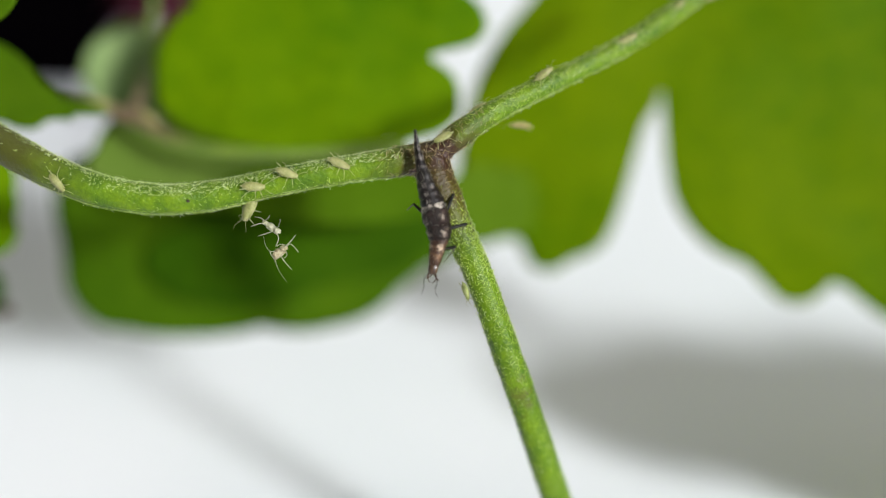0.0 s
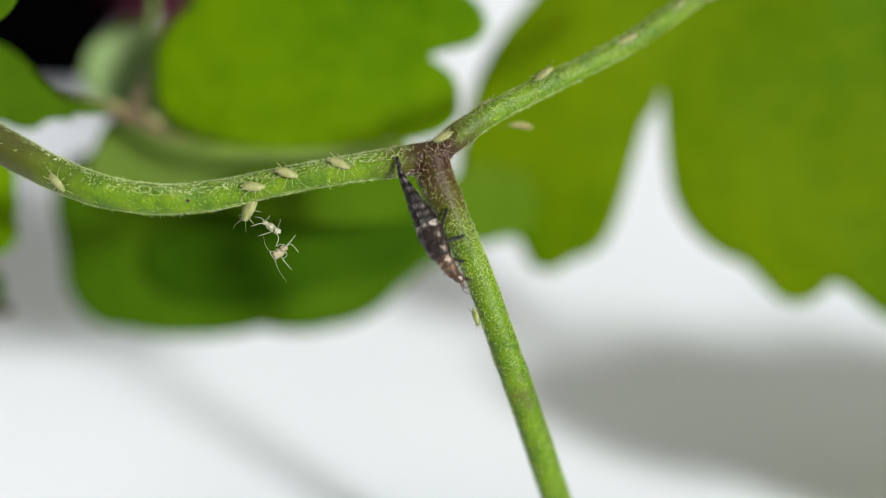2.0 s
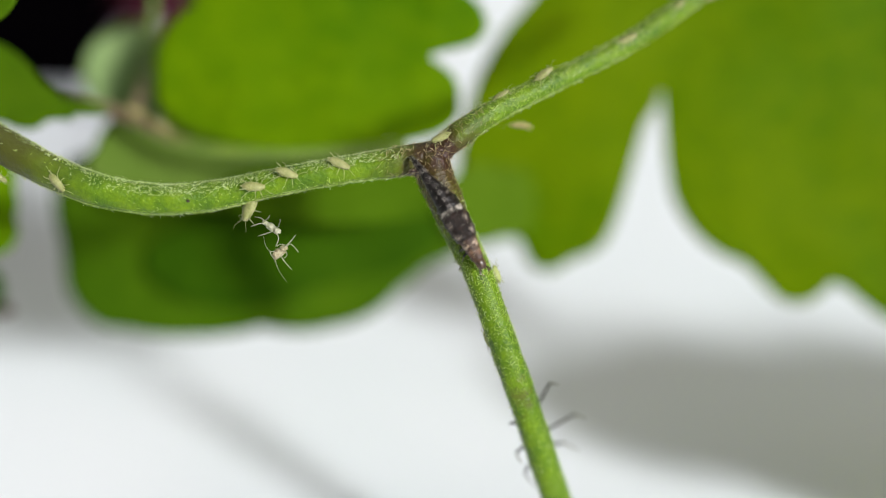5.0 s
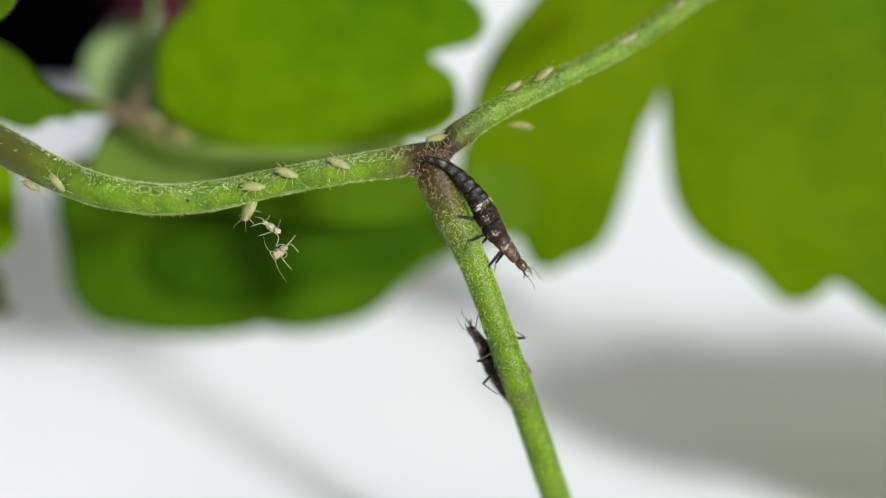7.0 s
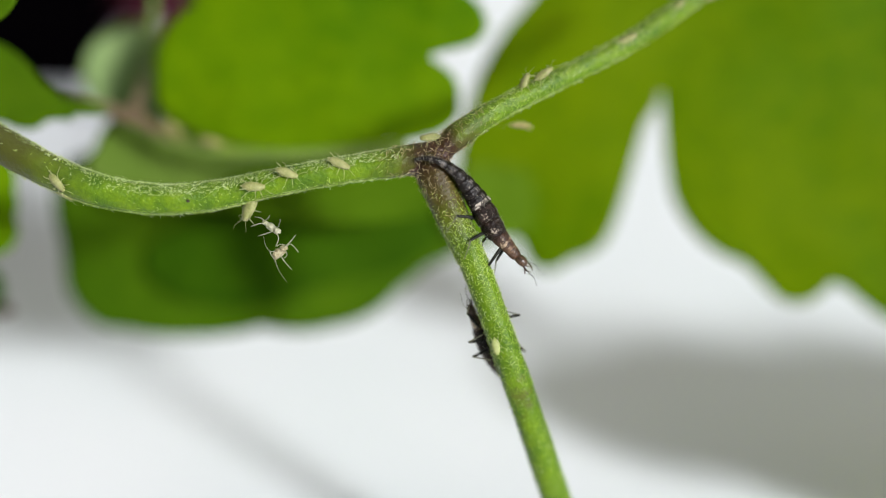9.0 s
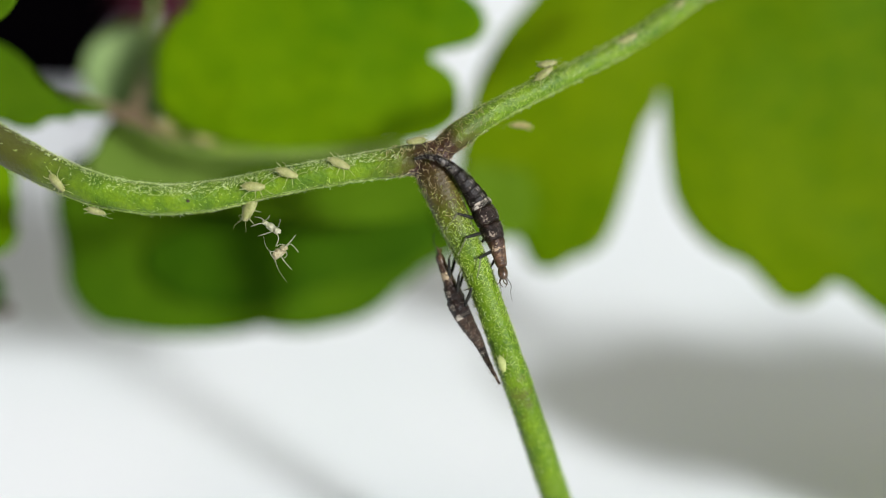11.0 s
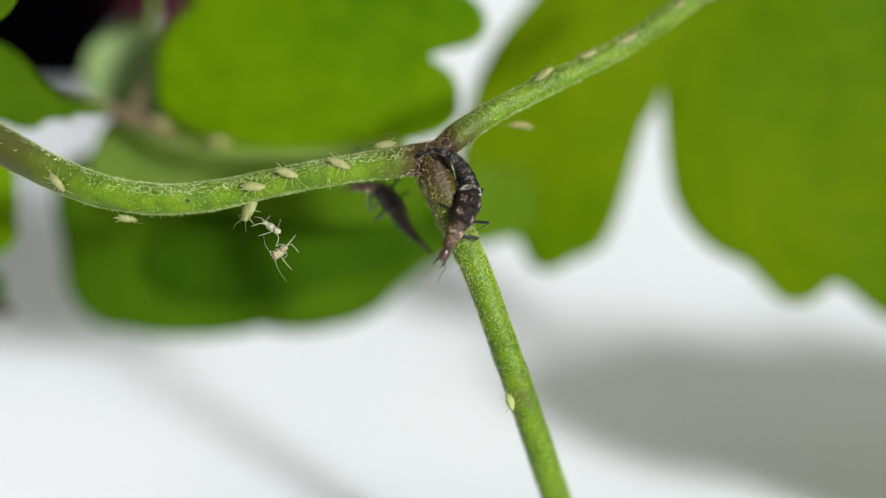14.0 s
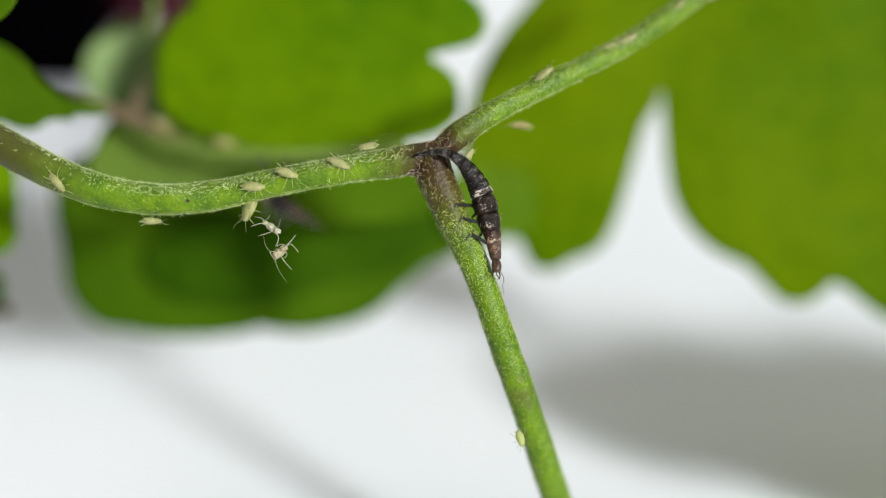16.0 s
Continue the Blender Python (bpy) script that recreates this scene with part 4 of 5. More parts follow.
    crawl(larva_front, [
        (0.0, west, [(-1, 4.26, 1.1), (-0.9, 3.49, 1.1), (-0.65, 2.47, 1.1), (-0.33, 1.45, 1.1), (-0.12, 0.63, 1.1), (-0.26, -0.18, 1.1), (-0.39, -0.92, 1.1)], f0),
        (0.6, west, [(-1.04, 4.28, 1.1), (-0.92, 3.49, 1.1), (-0.65, 2.47, 1.1), (-0.33, 1.45, 1.1), (-0.12, 0.63, 1.1), (-0.29, -0.18, 1.1), (-0.39, -0.92, 1.1)], f0),
        (1.5, west, [(-1.16, 4.34, 1.1), (-0.98, 3.49, 1.1), (-0.69, 2.47, 1.1), (-0.35, 1.45, 1.1), (-0.18, 0.63, 1.1), (-0.29, -0.18, 1.1), (-0.41, -0.88, 1.1)], f0),
        (1.85, west, [(-1.16, 4.34, 1.1), (-0.98, 3.49, 1.1), (-0.69, 2.47, 1.1), (-0.35, 1.45, 1.1), (-0.2, 0.63, 1.1), (-0.41, -0.18, 1.1), (-0.55, -0.84, 1.1)], f0),
        (2.0, west, [(-1.67, 3.31, 0.7), (-1.49, 2.64, 1), (-1.06, 1.81, 1.1), (-0.55, 0.84, 1.1), (-0.18, 0.02, 1.1), (0.12, -0.63, 1.1), (0.73, -1.16, 1.1)], f1),
        (2.3, west, [(-1.28, 3.23, 0.7), (-1.51, 2.76, 1), (-1.3, 1.96, 1.1), (-0.75, 0.92, 1.1), (-0.33, 0.02, 1.1), (0.16, -0.84, 1.1), (0.77, -1.53, 1.1)], f1),
        (2.6, west, [(-1.15, 3.21, 0.7), (-1.47, 2.78, 1), (-1.35, 2.12, 1.1), (-0.82, 1.24, 1.1), (-0.39, 0.33, 1.1), (0, -0.63, 1.1), (0.49, -1.41, 1.1)], f1),
        (3.0, west, [(-1.11, 3.21, 0.7), (-1.43, 2.8, 1), (-1.37, 2.14, 1.1), (-0.84, 1.32, 1.1), (-0.41, 0.59, 1.1), (-0.1, -0.18, 1.1), (0.2, -1.08, 1.1)], f1),
        (3.2, west, [(-1.17, 3.23, 0.7), (-1.51, 2.72, 1), (-1.41, 2.02, 1.1), (-0.82, 1.16, 1.1), (-0.35, 0.39, 1.1), (0.02, -0.51, 1.1), (0.61, -1.16, 1.1)], f1),
        (3.5, west, [(-1.28, 3.27, 0.7), (-1.57, 2.64, 1), (-1.41, 1.85, 1.1), (-0.82, 1.04, 1.1), (-0.29, 0.18, 1.1), (0.08, -0.79, 1.1), (0.73, -1.41, 1.1)], f1),
        (4.0, west, [(-1.15, 3.27, 0.7), (-1.37, 2.76, 1), (-1.22, 2.14, 1.1), (-0.69, 1.35, 1.1), (-0.29, 0.59, 1.1), (0, -0.18, 1.1), (0.22, -1.04, 1.1)], f1),
        (4.2, west, [(-1.17, 3.31, 0.7), (-1.35, 2.68, 1), (-1.14, 1.96, 1.1), (-0.65, 1.2, 1.1), (-0.12, 0.53, 1.1), (0.24, -0.1, 1.1), (0.61, -0.63, 1.1)], f1),
        (5.2, (0.1, 0.2, 1), [(-1.11, 3.31, 0.7), (-0.94, 3.19, 1), (-0.39, 2.67, 1.1), (0.33, 1.85, 1.1), (0.84, 0.94, 1.1), (1.35, 0.02, 1.1), (1.75, -0.75, 1.1)], f1),
        (6.3, east, [(-1.05, 3.27, 0.7), (-0.39, 3.27, 1), (0.43, 2.81, 0.69), (1.24, 1.81, 0.15), (1.77, 0.84, 0.15), (2.36, -0.08, 0.15), (3, -0.84, 0.15)], f2),
        (7.0, east, [(-1.01, 3.27, 0.7), (-0.35, 3.27, 1), (0.47, 2.81, 0.62), (1.28, 1.81, 0.15), (1.81, 0.84, 0.15), (2.43, -0.08, 0.15), (3.08, -0.79, 0.15)], f2),
        (8.0, east, [(-1.01, 3.27, 0.7), (-0.35, 3.27, 1), (0.47, 2.81, 0.62), (1.28, 1.81, 0.15), (1.83, 0.84, 0.15), (2.47, -0.1, 0.15), (3.14, -0.79, 0.15)], f2),
        (9.2, east, [(-1.01, 3.27, 0.7), (-0.35, 3.27, 1), (0.47, 2.81, 0.62), (1.26, 1.81, 0.15), (1.79, 0.88, 0.15), (2.43, 0.02, 0.15), (3.08, -0.59, 0.15)], f2),
        (10.3, east, [(-1.05, 3.29, 0.7), (-0.39, 3.33, 1), (0.45, 2.87, 0.64), (1.26, 1.9, 0.15), (1.75, 1, 0.15), (2.22, 0.02, 0.15), (2.61, -0.9, 0.15)], f2),
        (11.3, east, [(-1.01, 3.29, 0.7), (-0.39, 3.35, 1), (0.33, 2.96, 0.83), (1.06, 2.06, 0.17), (1.57, 1.1, 0.15), (2, 0.02, 0.15), (2.08, -1.24, 0.68)], f5),
        (11.5, east, [(-1.01, 3.29, 0.7), (-0.39, 3.35, 1), (0.33, 2.96, 0.83), (1.06, 2.06, 0.17), (1.57, 1.1, 0.15), (2.02, 0.02, 0.15), (2.04, -1.28, 0.78)], f5),
        (11.7, east, [(-1.01, 3.29, 0.7), (-0.39, 3.39, 1), (0.33, 3.08, 0.77), (1.06, 2.2, 0.15), (1.51, 1.24, 0.15), (1.96, 0.22, 0.15), (2.2, -0.9, 0.14)], f5),
        (11.9, east, [(-1.01, 3.29, 0.7), (-0.39, 3.43, 1), (0.33, 3.2, 1.1), (1.04, 2.34, 0.15), (1.47, 1.41, 0.15), (1.88, 0.43, 0.15), (2.32, -0.51, 0.15)], f5),
        (12.0, east, [(-1.01, 3.29, 0.7), (-0.39, 3.43, 1), (0.33, 3.22, 1.1), (1.04, 2.36, 0.15), (1.47, 1.45, 0.15), (1.83, 0.43, 0.15), (1.96, -0.59, 0.36)], f5),
        (12.2, east, [(-1.05, 3.29, 0.7), (-0.45, 3.55, 1), (0.37, 3.49, 1.1), (1.14, 2.71, 0.15), (1.59, 1.71, 0.15), (1.79, 0.59, 0.15), (1.49, -0.47, 1.1)], f3),
        (12.5, east, [(-1.11, 3.27, 0.7), (-0.49, 3.62, 1), (0.33, 3.61, 1.1), (1.14, 2.87, 0.15), (1.63, 1.85, 0.15), (1.81, 0.84, 0.15), (1.57, -0.1, 0.75)], f3),
        (12.8, east, [(-1.09, 3.27, 0.7), (-0.53, 3.62, 1), (0.37, 3.71, 1.1), (1.2, 3.08, 0.15), (1.69, 2.06, 0.15), (1.73, 0.94, 0.15), (1.14, -0.02, 1.1)], f3),
        (13.0, south, [(-1.09, 3.23, 0.7), (-0.55, 3.6, 1), (0.33, 3.73, 1.1), (1.16, 3.24, 1.1), (1.61, 2.26, 0.15), (1.59, 1.14, 0.15), (0.49, 0.2, 1.1)], f6),
        (13.2, south, [(-1.05, 3.27, 0.7), (-0.49, 3.62, 1), (0.33, 3.69, 1.1), (1.06, 3.18, 1.1), (1.35, 2.16, 0.15), (1.04, 1.04, 0.86), (-0.08, 0.18, 1.1)], f6),
        (13.5, south, [(-1.01, 3.29, 0.7), (-0.45, 3.57, 1), (0.26, 3.49, 1.1), (0.84, 2.83, 0.15), (0.94, 1.85, 0.41), (0.49, 1, 1.1), (-0.55, 0.14, 1.1)], f4),
        (13.7, south, [(-0.97, 3.33, 0.7), (-0.41, 3.6, 1), (0.29, 3.44, 1.1), (0.86, 2.75, 0.15), (0.96, 1.75, 0.44), (0.57, 0.88, 1.1), (-0.16, -0.14, 1.1)], f4),
        (14.0, south, [(-0.9, 3.35, 0.7), (-0.35, 3.6, 1), (0.33, 3.36, 1.1), (0.84, 2.63, 0.15), (0.94, 1.69, 0.53), (0.49, 0.73, 1.1), (-0.08, -0.43, 1.1)], f4),
        (14.3, south, [(-0.9, 3.39, 0.7), (-0.35, 3.64, 1), (0.33, 3.49, 1.1), (0.9, 2.81, 0.15), (1.04, 1.85, 0.2), (0.77, 0.84, 1.1), (0.31, -0.29, 1.1)], f4),
        (14.5, south, [(-0.9, 3.41, 0.7), (-0.35, 3.66, 1), (0.35, 3.57, 1.1), (0.92, 2.98, 0.15), (1.08, 2.02, 0.15), (0.96, 1.04, 1.04), (1.1, -0.02, 1.1)], f4),
        (14.7, south, [(-0.9, 3.41, 0.7), (-0.33, 3.66, 1), (0.35, 3.59, 1.1), (0.94, 3.02, 0.15), (1.14, 2.1, 0.15), (1.14, 1.08, 0.62), (1.55, -0.06, 0.75)], f4),
        (15.0, east, [(-0.9, 3.41, 0.7), (-0.31, 3.62, 1), (0.35, 3.61, 1.1), (0.96, 3.08, 0.15), (1.24, 2.16, 0.15), (1.41, 1.14, 0.2), (1.88, -0.18, 0.18)], f4),
        (15.2, east, [(-0.99, 3.35, 0.7), (-0.33, 3.57, 1), (0.39, 3.61, 1.1), (1.04, 3.04, 0.15), (1.39, 2.1, 0.15), (1.59, 1.04, 0.15), (2.04, -0.35, 0.18)], f4),
        (15.5, east, [(-1.09, 3.27, 0.7), (-0.39, 3.53, 1), (0.43, 3.63, 1.1), (1.14, 3.04, 0.15), (1.59, 2.06, 0.15), (1.81, 1.04, 0.15), (2.06, -0.35, 0.15)], f3),
        (15.7, east, [(-1.07, 3.29, 0.7), (-0.35, 3.53, 1), (0.43, 3.53, 1.1), (1.18, 2.79, 0.15), (1.59, 1.81, 0.15), (1.83, 0.73, 0.15), (1.79, -0.51, 0.65)], f3),
        (16.0, east, [(-1.01, 3.39, 0.7), (-0.29, 3.53, 1), (0.45, 3.34, 1.1), (1.2, 2.51, 0.15), (1.59, 1.45, 0.15), (1.88, 0.22, 0.15), (1.96, -0.88, 0.62)], f3),
    ])
    left_side, rear_side, outer = (-0.8, -0.2, -0.5), (-0.2, -0.5, -0.8), (-0.8, -0.3, 0.3)
    crawl(larva_climber, [
        (0.0, (0.6, -0.1, -0.7), [(9.25, -22.12, -8), (8.88, -21.14, -8), (8.48, -19.83, -7.8), (8.08, -18.53, -7.6), (7.67, -17.21, -7.3), (7.39, -16.15, -7)], {}),
        (2.5, (0.6, -0.1, -0.7), [(8.92, -20.45, -7.5), (8.51, -19.12, -7.2), (8.08, -17.89, -6.8), (7.66, -16.68, -6.4), (7.25, -15.48, -6), (6.84, -14.31, -5.6)], {}),
        (3.8, (0.6, -0.1, -0.7), [(7.55, -16.09, -6.8), (7.08, -14.71, -6.2), (6.6, -13.37, -5.6), (6.08, -12.05, -5), (5.61, -10.82, -4.5), (5.19, -9.71, -4)], {}),
        (4.2, (0.5, -0.2, -0.8), [(6.75, -14.12, -6.2), (6.3, -12.9, -5.6), (5.83, -11.7, -5), (5.34, -10.41, -4.4), (4.85, -9.15, -3.8), (4.43, -8.03, -3.2)], {0: (4.44, -8.15, -2.6), 1: (4.77, -7.93, -2.6)}),
        (5.2, rear_side, [(4.63, -10.8, -4.6), (4.23, -9.65, -4), (3.82, -8.4, -3.4), (3.33, -7.19, -2.8), (2.85, -6, -2.2), (2.36, -4.96, -1.7)], {}),
        (6.3, left_side, [(3.1, -6.83, -2), (2.72, -6.01, -1.7), (2.3, -5.33, -1.4), (1.95, -4.56, -1.2), (1.56, -3.68, -0.85), (1.14, -2.89, -0.5)], g1),
        (7.0, left_side, [(3.1, -6.83, -2), (2.72, -6.01, -1.7), (2.3, -5.29, -1.4), (1.91, -4.45, -1.2), (1.52, -3.62, -0.85), (0.99, -2.94, -0.5)], g1),
        (7.6, left_side, [(3.1, -6.78, -2), (2.7, -5.97, -1.7), (2.28, -5.29, -1.4), (1.91, -4.5, -1.2), (1.54, -3.62, -0.85), (1.08, -2.85, -0.5)], g1),
        (8.1, left_side, [(3.24, -6.4, -2), (2.79, -5.76, -1.7), (2.33, -5.01, -1.4), (1.97, -4.36, -1.2), (1.65, -3.49, -0.85), (1.37, -2.57, -0.5)], g5),
        (8.5, left_side, [(3.09, -6.51, -2), (2.6, -5.59, -1.7), (2.11, -4.72, -1.4), (1.75, -3.98, -1.2), (1.46, -3.17, -0.85), (1.22, -2.38, -0.5)], g6),
        (9.2, left_side, [(2.81, -5.33, -2), (2.39, -4.79, -1.7), (1.94, -4.14, -1.4), (1.62, -3.45, -1.2), (1.29, -2.7, -0.85), (0.9, -1.97, -0.5)], g2),
        (10.3, left_side, [(2.2, -5.05, -0.5), (1.77, -4.2, -0.5), (1.35, -3.35, -0.4), (0.97, -2.4, -0.3), (0.55, -1.45, -0.2), (0.13, -0.5, -0.1)], {}),
        (11.3, outer, [(1.75, -4.74, 0), (1.34, -3.95, 0), (0.92, -3.01, 0), (0.33, -2.07, 0), (-0.13, -0.81, 0), (-0.46, 0.33, 0)], g3),
        (11.5, outer, [(1.42, -4.49, 0), (0.96, -3.74, 0), (0.58, -2.8, 0), (0.06, -1.65, 0), (-0.25, -0.29, 0), (-0.54, 1.17, 0)], g3),
        (11.7, outer, [(1.07, -4.32, 0), (0.65, -3.49, 0), (0.4, -2.49, 0), (0, -1.34, 0), (-0.33, 0.02, 0), (-0.79, 1.44, 0)], g3),
        (12.0, outer, [(0.4, -3.89, 0), (0.19, -3.07, 0), (0.23, -2.17, 0), (-0.13, -0.96, 0), (-0.56, 0.54, 0), (-1.19, 2.01, 0)], g4),
        (12.2, outer, [(0.25, -3.64, 0), (0.08, -2.69, 0), (0.06, -1.69, 0), (-0.33, -0.4, 0), (-0.88, 0.92, 0), (-1.67, 2.07, 0)], g4),
        (12.5, outer, [(0.29, -3.41, 0), (0.04, -2.49, 0), (0.04, -1.44, 0), (-0.38, -0.08, 0), (-1.02, 1.17, 0), (-1.88, 2.15, 0)], g4),
        (12.8, outer, [(1.23, -2.8, 0), (0.58, -2.38, 0), (0.25, -1.34, 0), (-0.17, -0.19, 0), (-0.67, 0.96, 0), (-1.38, 1.98, 0)], g4),
        (13.0, outer, [(1.21, -2.4, 0), (0.58, -2.17, 0), (0.23, -1.4, 0), (-0.25, -0.29, 0), (-0.67, 0.96, -0.1), (-1.26, 2.06, -0.2)], g4),
        (13.3, outer, [(0.93, -1.88, -0.5), (0.46, -1.24, -0.4), (0.08, -0.36, -0.4), (-0.34, 0.48, -0.4), (-0.8, 1.33, -0.5), (-1.31, 2.18, -0.6)], g4),
        (13.5, outer, [(0.72, -1.36, -0.9), (0.34, -0.51, -0.8), (-0.09, 0.23, -0.8), (-0.51, 0.91, -0.8), (-0.94, 1.56, -0.9), (-1.37, 2.26, -1)], {"tuck": 1}),
        (13.7, rear_side, [(0.48, -0.67, -1.6), (-0.04, -0.41, -1.5), (-0.58, 0.19, -1.5), (-1.12, 0.99, -1.5), (-1.68, 1.75, -1.5), (-2.29, 2.48, -1.5)], {"tuck": 1}),
        (14.0, rear_side, [(-0.42, -0.2, -2.6), (-0.97, 0.35, -2.5), (-1.5, 0.95, -2.4), (-1.91, 1.73, -2.2), (-2.54, 2.36, -2.1), (-3.53, 2.42, -2)], {"tuck": 1}),
        (14.3, rear_side, [(-0.72, 0.29, -3.2), (-1.3, 0.65, -3.1), (-1.87, 1.18, -3), (-2.49, 1.84, -2.8), (-3.27, 2.23, -2.6), (-4.4, 2.31, -2.4)], {"tuck": 1}),
        (14.5, rear_side, [(-1.11, 0.52, -3.6), (-1.78, 0.88, -3.5), (-2.47, 1.59, -3.3), (-3.15, 2.1, -3.1), (-3.99, 2.24, -2.8), (-5.22, 1.97, -2.6)], {"tuck": 1}),
        (14.8, rear_side, [(-1.64, 0.66, -4), (-2.36, 0.98, -3.9), (-2.98, 1.56, -3.7), (-3.69, 2.04, -3.4), (-4.5, 2.25, -3), (-5.53, 2.15, -2.8)], {"tuck": 1}),
        (15.0, rear_side, [(-2.04, 0.76, -4.4), (-2.72, 1.05, -4.3), (-3.35, 1.62, -4.1), (-4.02, 2.06, -3.7), (-4.8, 2.22, -3.3), (-5.84, 2.25, -3)], {"tuck": 1}),
        (15.2, rear_side, [(-2.17, 0.97, -4.8), (-2.81, 1.11, -4.6), (-3.53, 1.54, -4.4), (-4.25, 1.91, -4), (-5.05, 2.14, -3.6), (-6.02, 2.26, -3.2)], {"tuck": 1}),
        (15.5, rear_side, [(-2.63, 1.01, -5.5), (-3.36, 1.12, -5.3), (-4.16, 1.49, -5), (-4.93, 1.84, -4.6), (-5.69, 2.08, -4.2), (-6.45, 2.28, -3.6)], {"tuck": 1}),
        (16.0, rear_side, [(-5.12, 0.93, -6.5), (-5.57, 1.17, -6.3), (-6.13, 1.52, -6), (-6.66, 1.85, -5.5), (-7.17, 2.11, -5), (-7.68, 2.32, -4.5)], {"tuck": 1}),
    ])
    stroll(stroller_node, (0.05, 0.75, 0.65), [
        (0.0, (0.02, 3.99, 0.65), (-1, -0.5, 0)), (4.2, (-0.02, 3.99, 0.65), (-1, -0.5, 0)), (7.0, (-0.27, 3.96, 0.6), (-1, -0.2, 0)), (9.0, (-0.49, 3.98, 0.6), (-1, -0.1, 0)),
        (11.5, (-1.12, 3.82, 0.5), (-1, -0.15, 0)), (12.5, (-1.49, 3.81, 0.4), (-1, -0.1, 0)), (13.0, (-1.78, 3.77, 0.4), (-1, -0.1, 0)), (14.0, (-2.13, 3.73, 0.4), (-1, -0.15, 0)), (15.0, (-2.69, 3.66, 0.4), (-1, -0.1, 0)), (16.0, (-2.75, 3.66, 0.4), (-1, -0.15, 0))])
    stroll(stroller_right, (-0.4, 0.75, 0.5), [
        (0.0, (1.38, 5.14, -0.2), (0.7, 0.5, -0.1)), (4.2, (2.02, 5.49, -0.3), (0.7, 0.5, -0.1)), (7.0, (2.67, 5.95, -0.3), (0.8, 0.45, -0.1)), (8.2, (2.87, 6.13, -0.4), (0.8, 0.45, -0.1)),
        (9.0, (3.12, 6.18, -0.4), (0.4, 0.9, -0.1)), (11.5, (4.27, 7, -0.8), (0.9, 0.1, -0.1)), (12.5, (5, 7.18, -1), (0.9, 0.35, -0.1)), (14.5, (5.66, 7.31, -1.2), (0.9, 0.35, -0.1)), (16.0, (6.39, 7.62, -1.5), (0.9, 0.4, -0.1))])
    stroll(stroller_left, (0.1, -1, 0.45), [
        (0.0, (-18.38, 4.23, -0.3), (0.7, -0.5, 0)), (4.2, (-16.87, 2.96, -0.2), (0.7, -0.4, 0)), (7.0, (-15.13, 2.42, 0), (0.8, -0.4, 0)), (9.0, (-13.88, 2.11, 0.1), (0.8, -0.5, 0)),
        (11.3, (-12.53, 1.43, 0.3), (1, -0.2, 0)), (12.5, (-11.89, 1.33, 0.3), (1, -0.1, 0)), (14.5, (-11.48, 1.2, 0.3), (1, -0.1, 0)), (16.0, (-10.69, 1.14, 0.3), (1, 0, 0))])
    stroll(stroller_stem, (0.1, 0.1, 1), [
        (0.0, (2.25, -3.16, -0.7), (0.3, -1, 0)), (4.2, (2.25, -3.27, -0.7), (0.3, -1, 0)), (7.0, (2.01, -3.32, 0), (0.1, -1, 0)), (9.0, (1.92, -3.57, 0.5), (0.2, -1, 0)),
        (11.3, (2.19, -4.32, 0.5), (0.3, -1, 0)), (12.5, (2.33, -4.77, 0.5), (0.3, -1, 0)), (14.5, (2.51, -5.94, 0.4), (0.3, -1, 0)), (16.0, (2.83, -6.97, 0.2), (0.3, -1, 0))])
    stroll(stroller_down, (-0.9, -0.2, 0.4), [
        (0.0, (0.94, -1.54, 0.1), (0.3, -1, 0)), (0.7, (1.02, -1.86, 0.1), (0.3, -1, 0)), (1.5, (1.25, -2.27, 0.1), (0.3, -1, 0)), (2.5, (1.33, -2.69, 0.1), (0.3, -1, 0)), (3.5, (1.38, -3.02, 0.1), (0.2, -1, 0)),
        (4.2, (1.44, -3.15, 0), (0.2, -1, 0)), (5.2, (1.85, -3.35, -0.4), (0.3, -1, 0)), (6.3, (2.24, -3.62, -0.6), (0.3, -1, 0)), (16.0, (2.46, -4.21, -0.6), (0.3, -1, 0))])
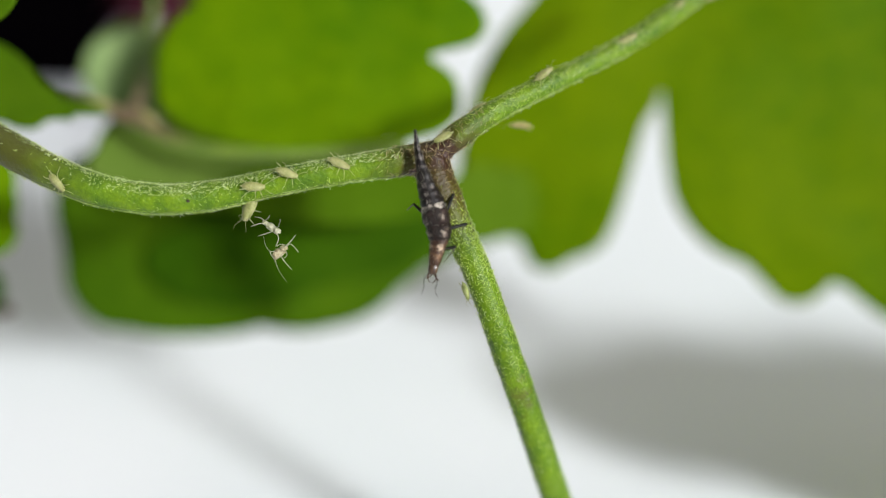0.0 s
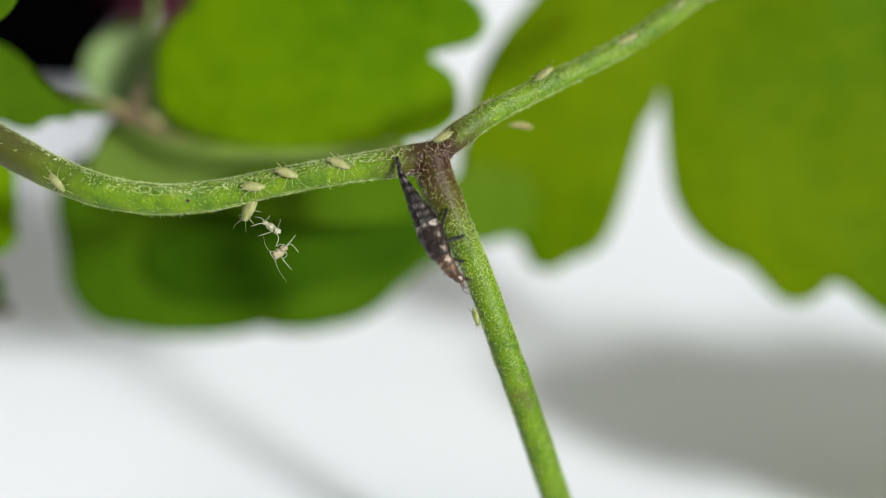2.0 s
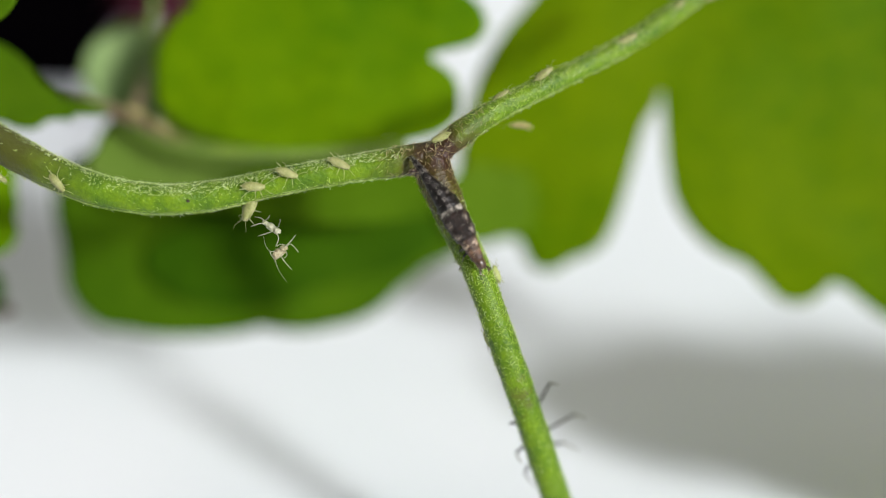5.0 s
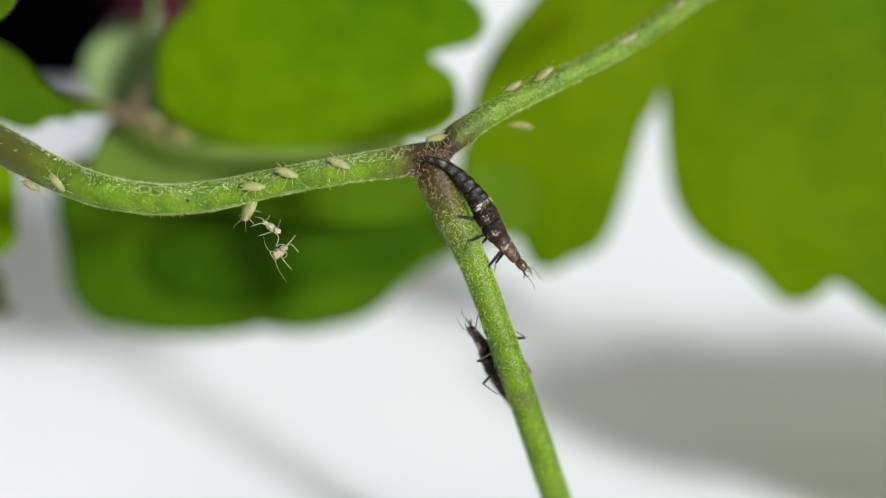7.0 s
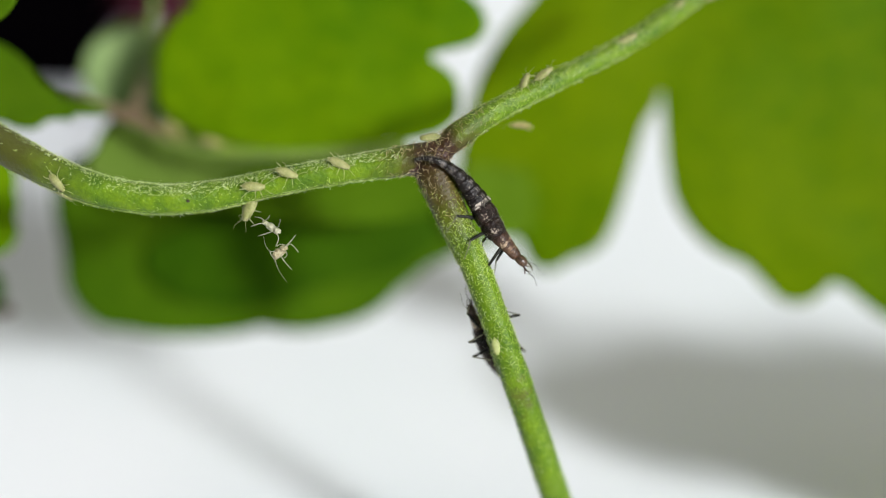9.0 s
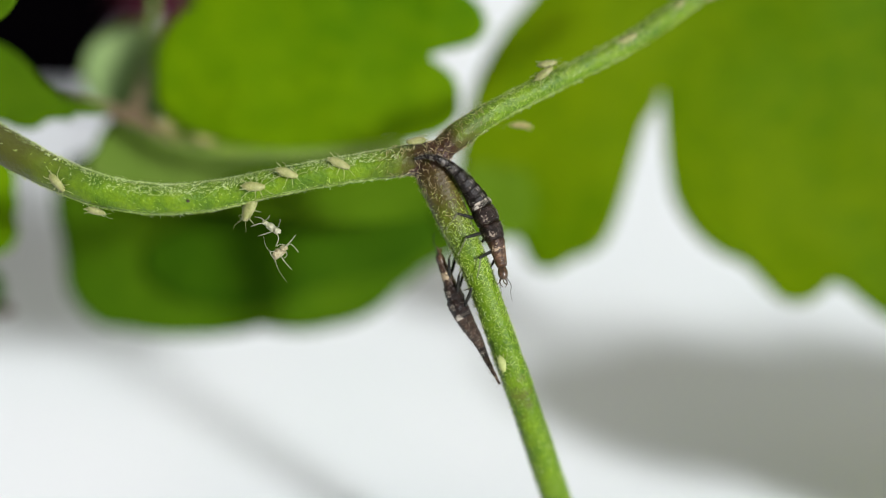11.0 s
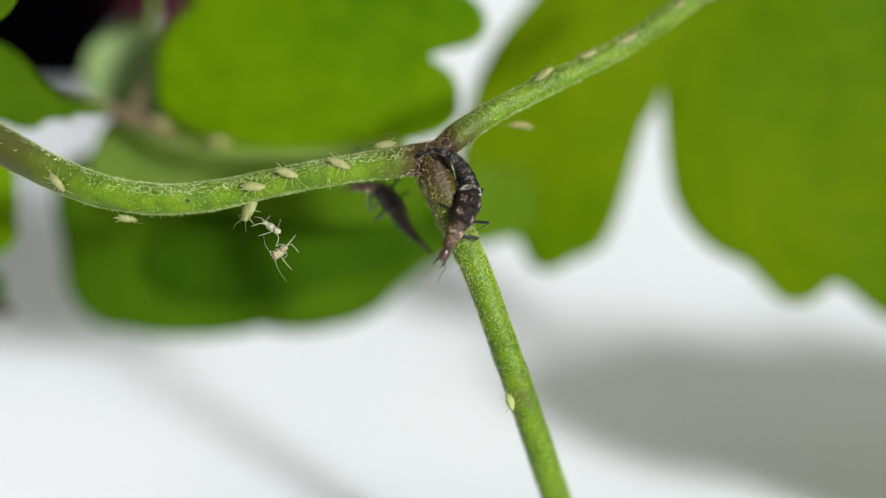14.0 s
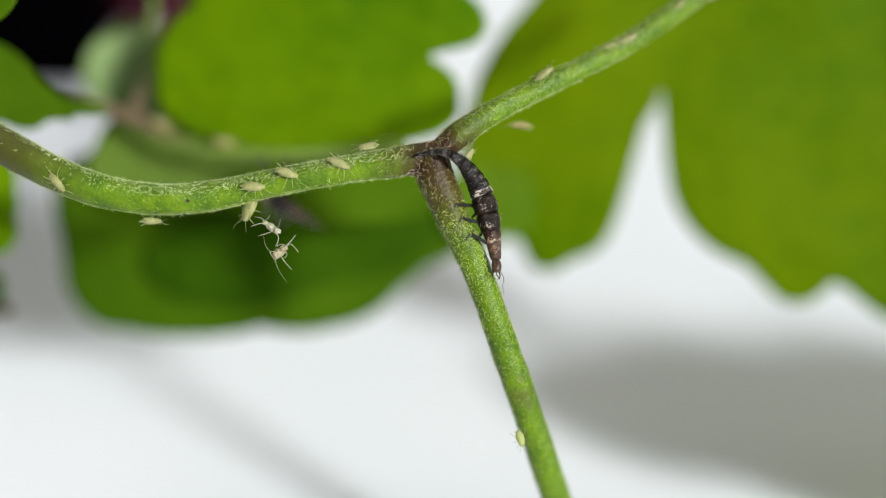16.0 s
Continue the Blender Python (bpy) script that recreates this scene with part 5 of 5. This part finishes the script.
    stroll(stroller_side, (0.75, 0.2, 0.63), [
        (0.0, (1.65, -1.25, -0.7), (-0.3, 1, 0)), (1.5, (1.74, -1.57, -0.7), (-0.3, 1, 0)), (2.3, (1.92, -1.92, -0.4), (-0.3, 1, 0)), (2.7, (2.05, -1.93, -0.1), (-0.3, 1, 0)), (3.0, (2.22, -1.85, -0.05), (-0.2, 1, 0)), (3.5, (2.27, -1.73, -0.05), (-0.25, 1, 0)), (4.2, (2.2, -1.56, -0.05), (-0.2, 1, 0)),
        (5.2, (1.82, -0.82, -0.5), (-0.3, 1, 0)), (6.3, (1.57, -0.62, -0.7), (-0.3, 1, 0)), (16.0, (1.19, 0.23, -0.7), (-0.3, 1, 0))])
    stroll(stroller_late, (0.8, 0.2, 0.5), [
        (0.0, (0.02, 2.9, -0.75), (-0.3, 1, 0)), (14.0, (0.1, 2.7, -0.7), (-0.3, 1, 0)), (14.6, (0.45, 2.45, 0.1), (-0.35, 1, 0)), (15.0, (0.5, 2.6, 0.5), (-0.4, 1, 0)), (15.5, (0.62, 3.0, 0.35), (0.2, 1, 0)), (16.0, (0.85, 3.45, 0.1), (0.5, 0.8, 0))])
    stroll(stroller_rear, (0.1, 0.9, 0.4), [
        (0.0, (-13.09, 5.67, -9), (0.8, -0.5, 0)), (4.2, (-12.59, 5.39, -8.8), (0.8, -0.5, 0)), (7.0, (-11.52, 4.87, -8.5), (0.9, -0.3, 0)), (9.0, (-10.03, 4.51, -7.8), (1, -0.2, 0)), (12.5, (-10.67, 4.67, -8.2), (1, -0.3, 0)), (14.5, (-9.46, 4.48, -7.5), (1, -0.1, 0)), (16.0, (-9.41, 4.48, -7.5), (1, -0.1, 0))])
    stroll(stroller_back, (0.3, 0.9, 0.4), [
        (0.0, (-15.14, 6.29, -9), (0.8, -0.3, 0)), (4.2, (-13.89, 6.04, -9), (0.8, -0.3, 0)), (7.0, (-12.89, 5.59, -9), (0.8, -0.5, 0)), (9.0, (-12.06, 5.24, -9), (0.9, -0.5, 0)), (12.5, (-12.51, 5.39, -9), (0.9, -0.5, 0)), (16.0, (-12.51, 5.39, -9), (0.9, -0.5, 0))])


def stroll(ob, up, rows):
    walk(ob, [(t, BENCH @ frame_of(p, way, up)) for t, p, way in rows])


motions()
